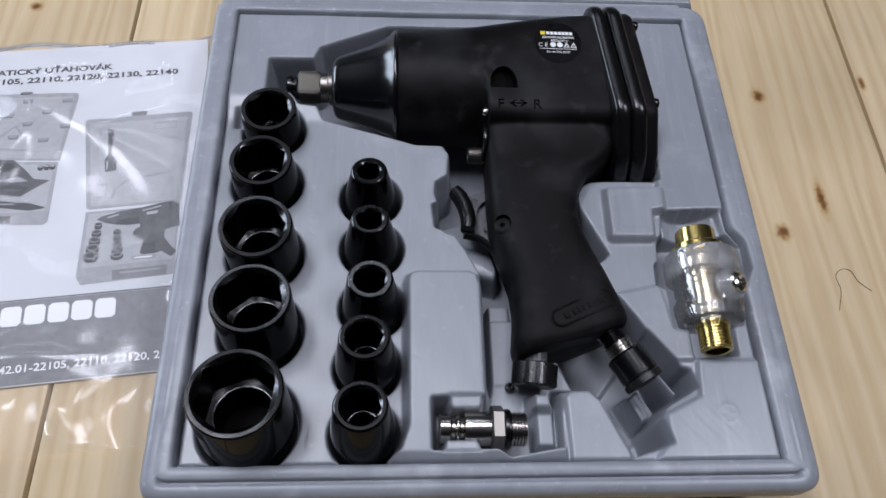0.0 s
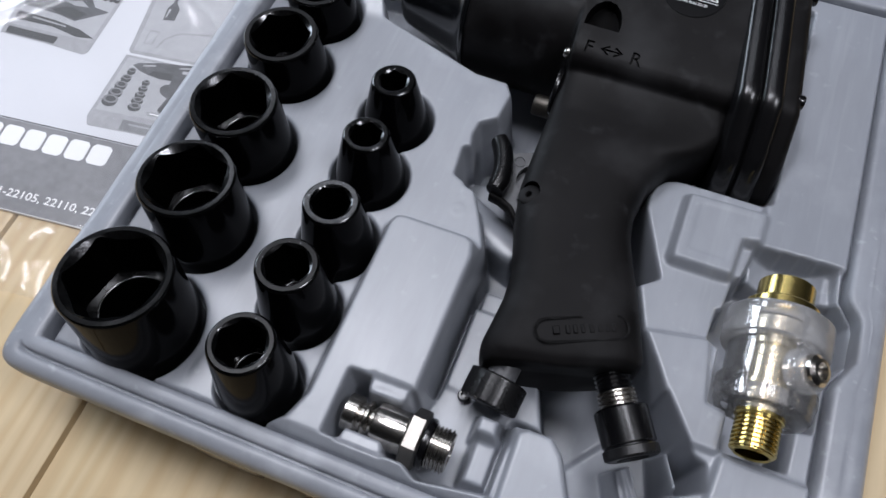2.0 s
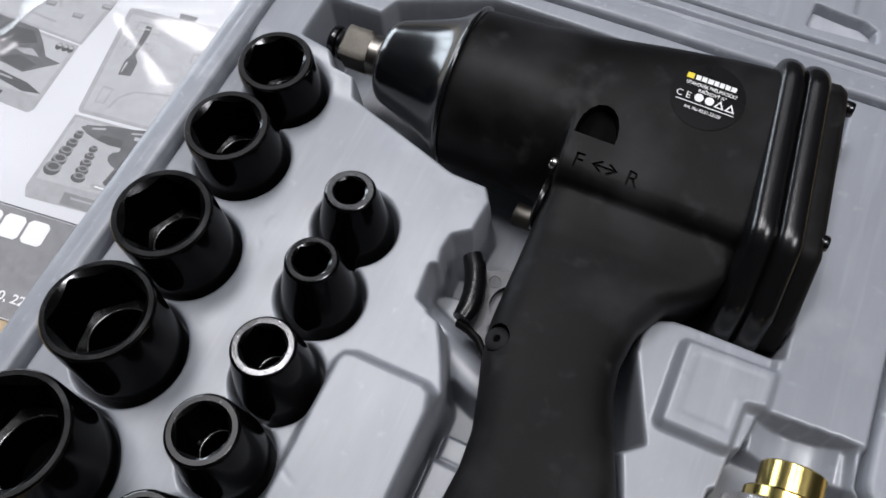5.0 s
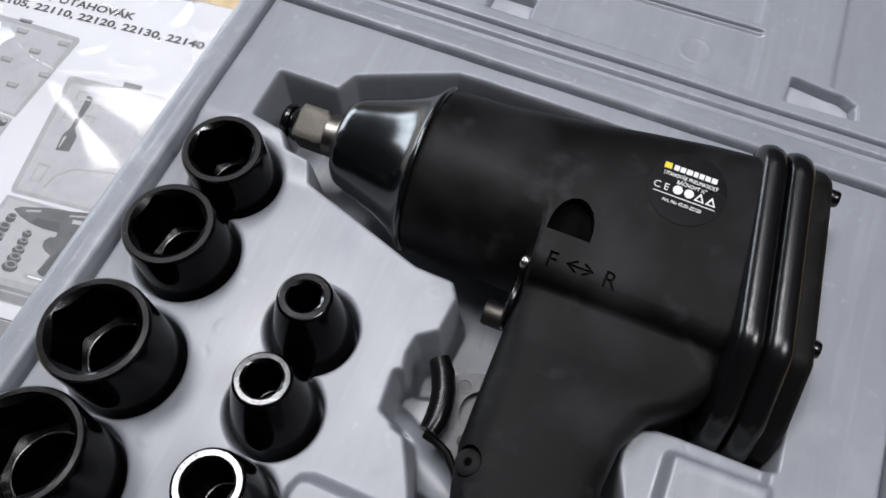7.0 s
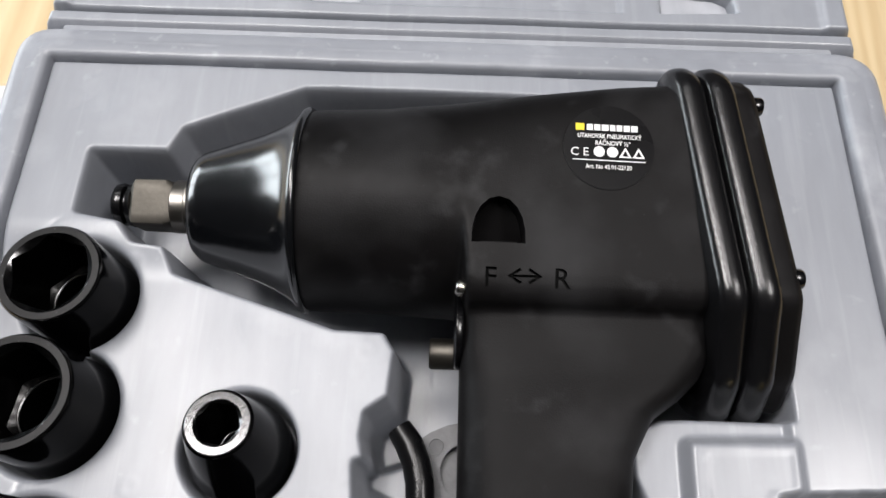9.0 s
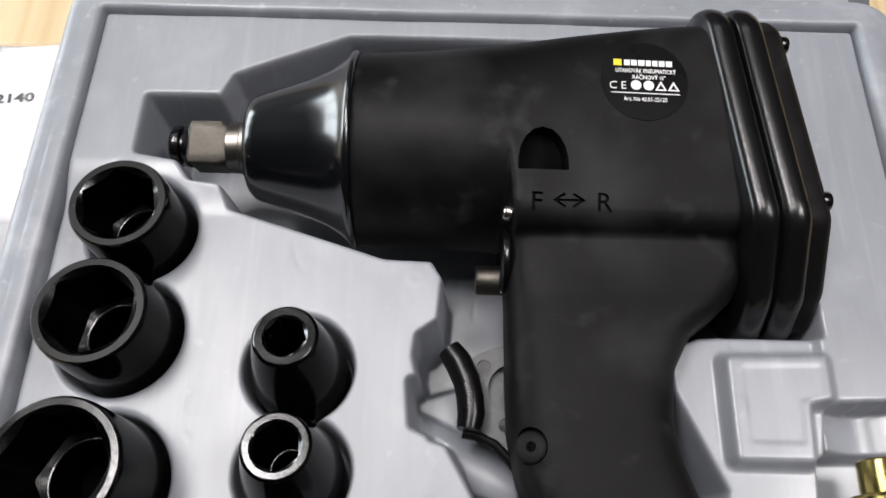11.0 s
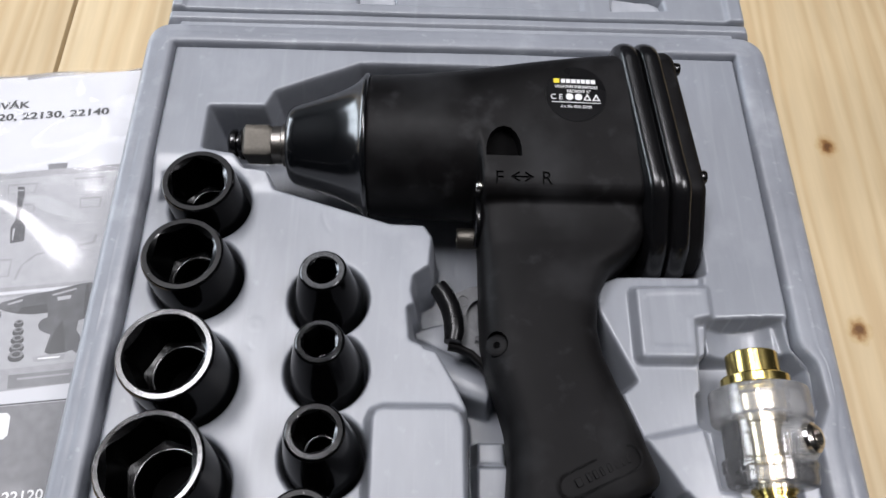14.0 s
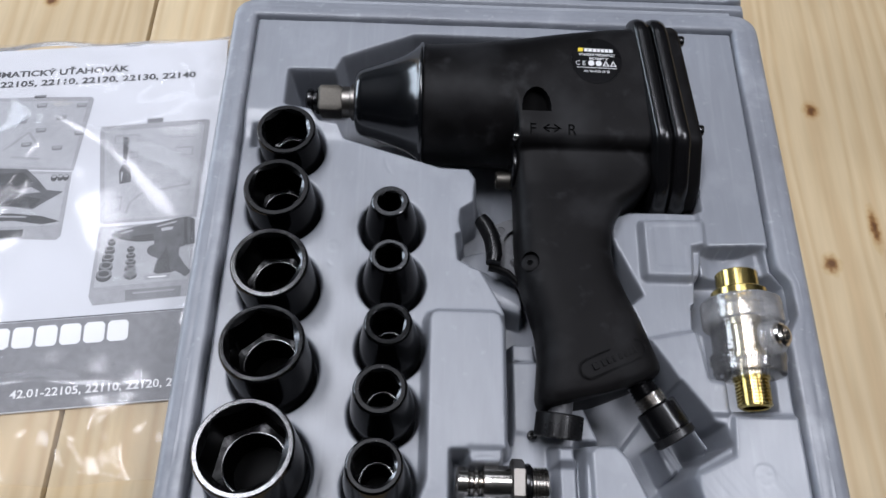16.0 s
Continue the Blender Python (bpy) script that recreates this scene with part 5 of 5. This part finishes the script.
    box("printed_plate", -29.0, -110.6, 5.4, 1.6, INK_LIGHT, 0.15, 0.5)
    ink("printed_fitting", [(-35.5, -134.6), (-31.6, -134.2), (-30.6, -133.6), (-27.0, -134.4), (-23.6, -134.4), (-23.6, -136.6), (-30, -136.4), (-34.7, -136.7)], INK_MID, 0.13)
    box("printed_fitting_shine", -33.6, -135.0, 8.4, 0.6, WHITE, 0.15)
    for k in range(5):
        x, y, q = -51.2 - 0.55 * k, -115.2 - 4.2 * k, 1.9 + 0.42 * k
        blob("printed_socket", x, y - 1.2, q, 1.9 + 0.25 * k, INK_BLACK, 0.12 + 0.006 * k)
        blob("printed_socket_rim", x, y, q, 1.1 + 0.28 * k, INK_DARK, 0.123 + 0.006 * k)
        blob("printed_socket_bore", x, y, q * 0.66, 0.7 + 0.18 * k, INK_BLACK, 0.125 + 0.006 * k)
        x, y, q = -42.2 + 0.18 * k, -119.6 - 3.3 * k, 1.4 + 0.3 * k
        blob("printed_socket", x, y - 1.0, q + 0.4, 1.6 + 0.12 * k, INK_BLACK, 0.12 + 0.006 * k)
        blob("printed_socket_rim", x, y, q, 0.9 + 0.16 * k, INK_DARK, 0.123 + 0.006 * k)
        blob("printed_socket_bore", x, y, q * 0.6, 0.5 + 0.1 * k, INK_BLACK, 0.125 + 0.006 * k)
    # second picture: a larger case with tools
    ink("printed_lid", [(-125, -30), (-94.5, -31.0), (-68.6, -32.6), (-67.2, -34.4), (-73, -76), (-122, -71)], INK_MID, 0.05)
    ink("printed_lid_panel", [(-123, -32), (-70, -34.8), (-74.4, -74.6), (-120, -69.4)], INK_LIGHT, 0.08)
    box("printed_latch", -97.4, -29.8, 6.2, 1.8, INK_DARK, 0.05)
    for x, y in ((-75.6, -36.2), (-95.4, -35.0), (-85, -43), (-104, -44), (-75.0, -53), (-100, -58), (-85, -61), (-94, -50)):
        box("printed_clip", x, y, 5.2, 2.6, INK_DARK, 0.11)
        box("printed_clip_face", x + 0.5, y - 0.2, 4.2, 1.4, INK_MID, 0.13)
    for p, q in (((-108, -62), (-97, -52)), ((-97, -52), (-92, -60)), ((-104, -66), (-90, -68))):
        d = (Vector(q) - Vector(p)).normalized() * 0.6
        ink("printed_hollow_edge", [(p[0] - d.y, p[1] + d.x), (q[0] - d.y, q[1] + d.x), (q[0] + d.y, q[1] - d.x), (p[0] + d.y, p[1] - d.x)], INK_MID, 0.10)
    ink("printed_tray", [(-122, -72), (-73.6, -76.6), (-75.0, -111), (-77, -113), (-97, -111), (-120, -110)], INK_MID, 0.05)
    ink("printed_tray_floor", [(-120, -73.4), (-75.6, -78), (-77, -105), (-118, -104)], INK_LIGHT, 0.08)
    ink("printed_tool", [(-118, -71), (-102.1, -72.7), (-95.1, -73.5), (-89.7, -79.1), (-84.4, -85.8), (-76.4, -87.3), (-83.2, -91.5), (-89.7, -95.8), (-99.4, -93.8), (-118, -92)], INK_GUN, 0.12)
    ink("printed_tool_shade", [(-108, -75), (-96.4, -75.2), (-91.4, -80.4), (-99, -83.0), (-108, -82)], INK_BLACK, 0.14)
    ink("printed_tool_shade", [(-104, -91.5), (-96, -88), (-86, -90.6), (-89.7, -95.0), (-99.4, -93.4)], INK_BLACK, 0.14)
    ink("printed_tool_shine", [(-100, -85.4), (-92, -83.6), (-87, -86.8), (-94, -87.2)], INK_MID, 0.14)
    ink("printed_wrench", [(-118, -96), (-98.8, -97.4), (-85.0, -99.8), (-76.4, -103.3), (-84.5, -104.3), (-98.2, -101.3), (-118, -101)], INK_BLACK, 0.12)
    ink("printed_wrench_shine", [(-110, -97.6), (-92, -99.4), (-92, -100.2), (-110, -98.6)], INK_MID, 0.14)
    box("printed_tool_end", -118, -105.4, 25.6, 4.0, INK_BLACK, 0.12, -1.0)
    for x in (-81.8, -78.8, -76.2):
        blob("printed_socket", x, -79.4, 1.5, 1.9, INK_BLACK, 0.12)
        blob("printed_socket_rim", x, -78.6, 1.1, 0.8, INK_MID, 0.14)
    return ob


manual()


def sleeve():
    ob = thing("clear_sleeve", "crumpled clear plastic sleeve over the leaflet", "plastic sleeve", at=pose(-0.1045, 0.3215, 0.0, 0, 0, 6.3))
    W, top, low = 185.0, 2.0, -224.0
    xs, ys = np.linspace(-W, 12, 260), np.linspace(low, top, 300)
    X, Y = np.meshgrid(xs, ys)
    rng = np.random.RandomState(7)
    Z = np.full(X.shape, 3.2)
    for _ in range(26):
        a, ph = rng.uniform(0, math.pi), rng.uniform(0, 6.3)
        px, py = rng.uniform(-160, 8), rng.uniform(-215, 0)
        ln, wd, hh = rng.uniform(22, 85), rng.uniform(4.5, 15), rng.uniform(1.2, 4.4)
        u = (X - px) * math.cos(a) + (Y - py) * math.sin(a)
        v = -(X - px) * math.sin(a) + (Y - py) * math.cos(a) + 3 * np.sin(u / 17 + ph)
        Z += hh * np.exp(-(u / ln) ** 2) / (1 + (v / wd) ** 2)
    Z += 0.10 * np.sin((X - 0.4 * Y) / 4.1 + 2.6 * np.sin(Y / 17.0 + X / 29.0)) * (0.5 + 0.5 * np.sin(X / 31.0 + 2.0 * np.sin(Y / 37.0))) + 0.12 * np.sin((X + 1.3 * Y) / 8.3 + 2.4 * np.sin(Y / 23.0 - X / 41.0))
    # crumpled empty end below the leaflet
    end = np.clip((-188 - Y) / 22, 0, 1)
    Z += end * (2.0 * np.sin(X / 8.0 + 1.5 * np.sin(Y / 9.0)) + 1.1 * np.sin(X / 3.3 + Y / 7.0) * np.sin(X / 19.0 + 1))
    Z += 0.5 * np.sin(X / 23 + Y / 31) + 0.35 * np.sin(X / 11.0 - Y / 19.0 + 1)
    edge = np.minimum(np.minimum(X + W, 12 - X), np.minimum(Y - low, top - Y))
    Z = np.minimum(Z, 1.0 + 0.6 * edge + 0.3 * Z)
    Z = np.maximum(soften(Z, 2), 0.5)
    film = sheet("film", X, Y, Z, FILM, ob)
    # the free side tapers along the case, the upper edge waves
    co = np.zeros(len(film.data.vertices) * 3, np.float32)
    film.data.vertices.foreach_get("co", co)
    co = co.reshape(-1, 3)
    side = np.minimum(12.0, 15.5 + 0.1097 * co[:, 1] / MM) * MM
    co[:, 0] = -W * MM + (co[:, 0] + W * MM) * (side + W * MM) / ((12 + W) * MM)
    co[:, 1] += (1.6 * np.sin(co[:, 0] / MM / 21.0) + 0.8 * np.sin(co[:, 0] / MM / 8.0)) * MM
    film.data.vertices.foreach_set("co", co.ravel())
    film.data.update()
    film.visible_shadow = False
    hem = []
    for k in range(90):
        x = -W + 2 + k * 2.15
        y = top - 1.4 + 1.6 * math.sin(x / 21.0) + 0.8 * math.sin(x / 8.0)
        z = 1.5 + 0.5 * math.sin(x / 9.0)
        hem.append([Vector((x, y + u, z + v)) * MM for u, v in ((-1.3, 0), (1.3, 0), (1.3, 0.25), (-1.3, 0.25))])
    seam = part("welded_seam", loft(hem), FILM, ob, "clear welded seam")
    seam.visible_shadow = False


sleeve()


def hair():
    cu = bpy.data.curves.new("dark_hair", "CURVE")
    cu.dimensions, cu.bevel_depth, cu.bevel_resolution = "3D", 0.00012, 1
    sp = cu.splines.new("BEZIER")
    pts = ((214.1, 156.7), (217.9, 167.2), (218.2, 176.4), (224.7, 178.7), (228.5, 171.8), (233.4, 167.2))
    sp.bezier_points.add(len(pts) - 1)
    for b, (x, y) in zip(sp.bezier_points, pts):
        b.co = (x * MM, y * MM, 0.0003)
        b.handle_left_type = b.handle_right_type = "AUTO"
    cu.materials.append(INK_BLACK)
    tagged(new("dark_hair", cu), "thin curled dark fibre lying on the pine bench", "fibre")


hair()
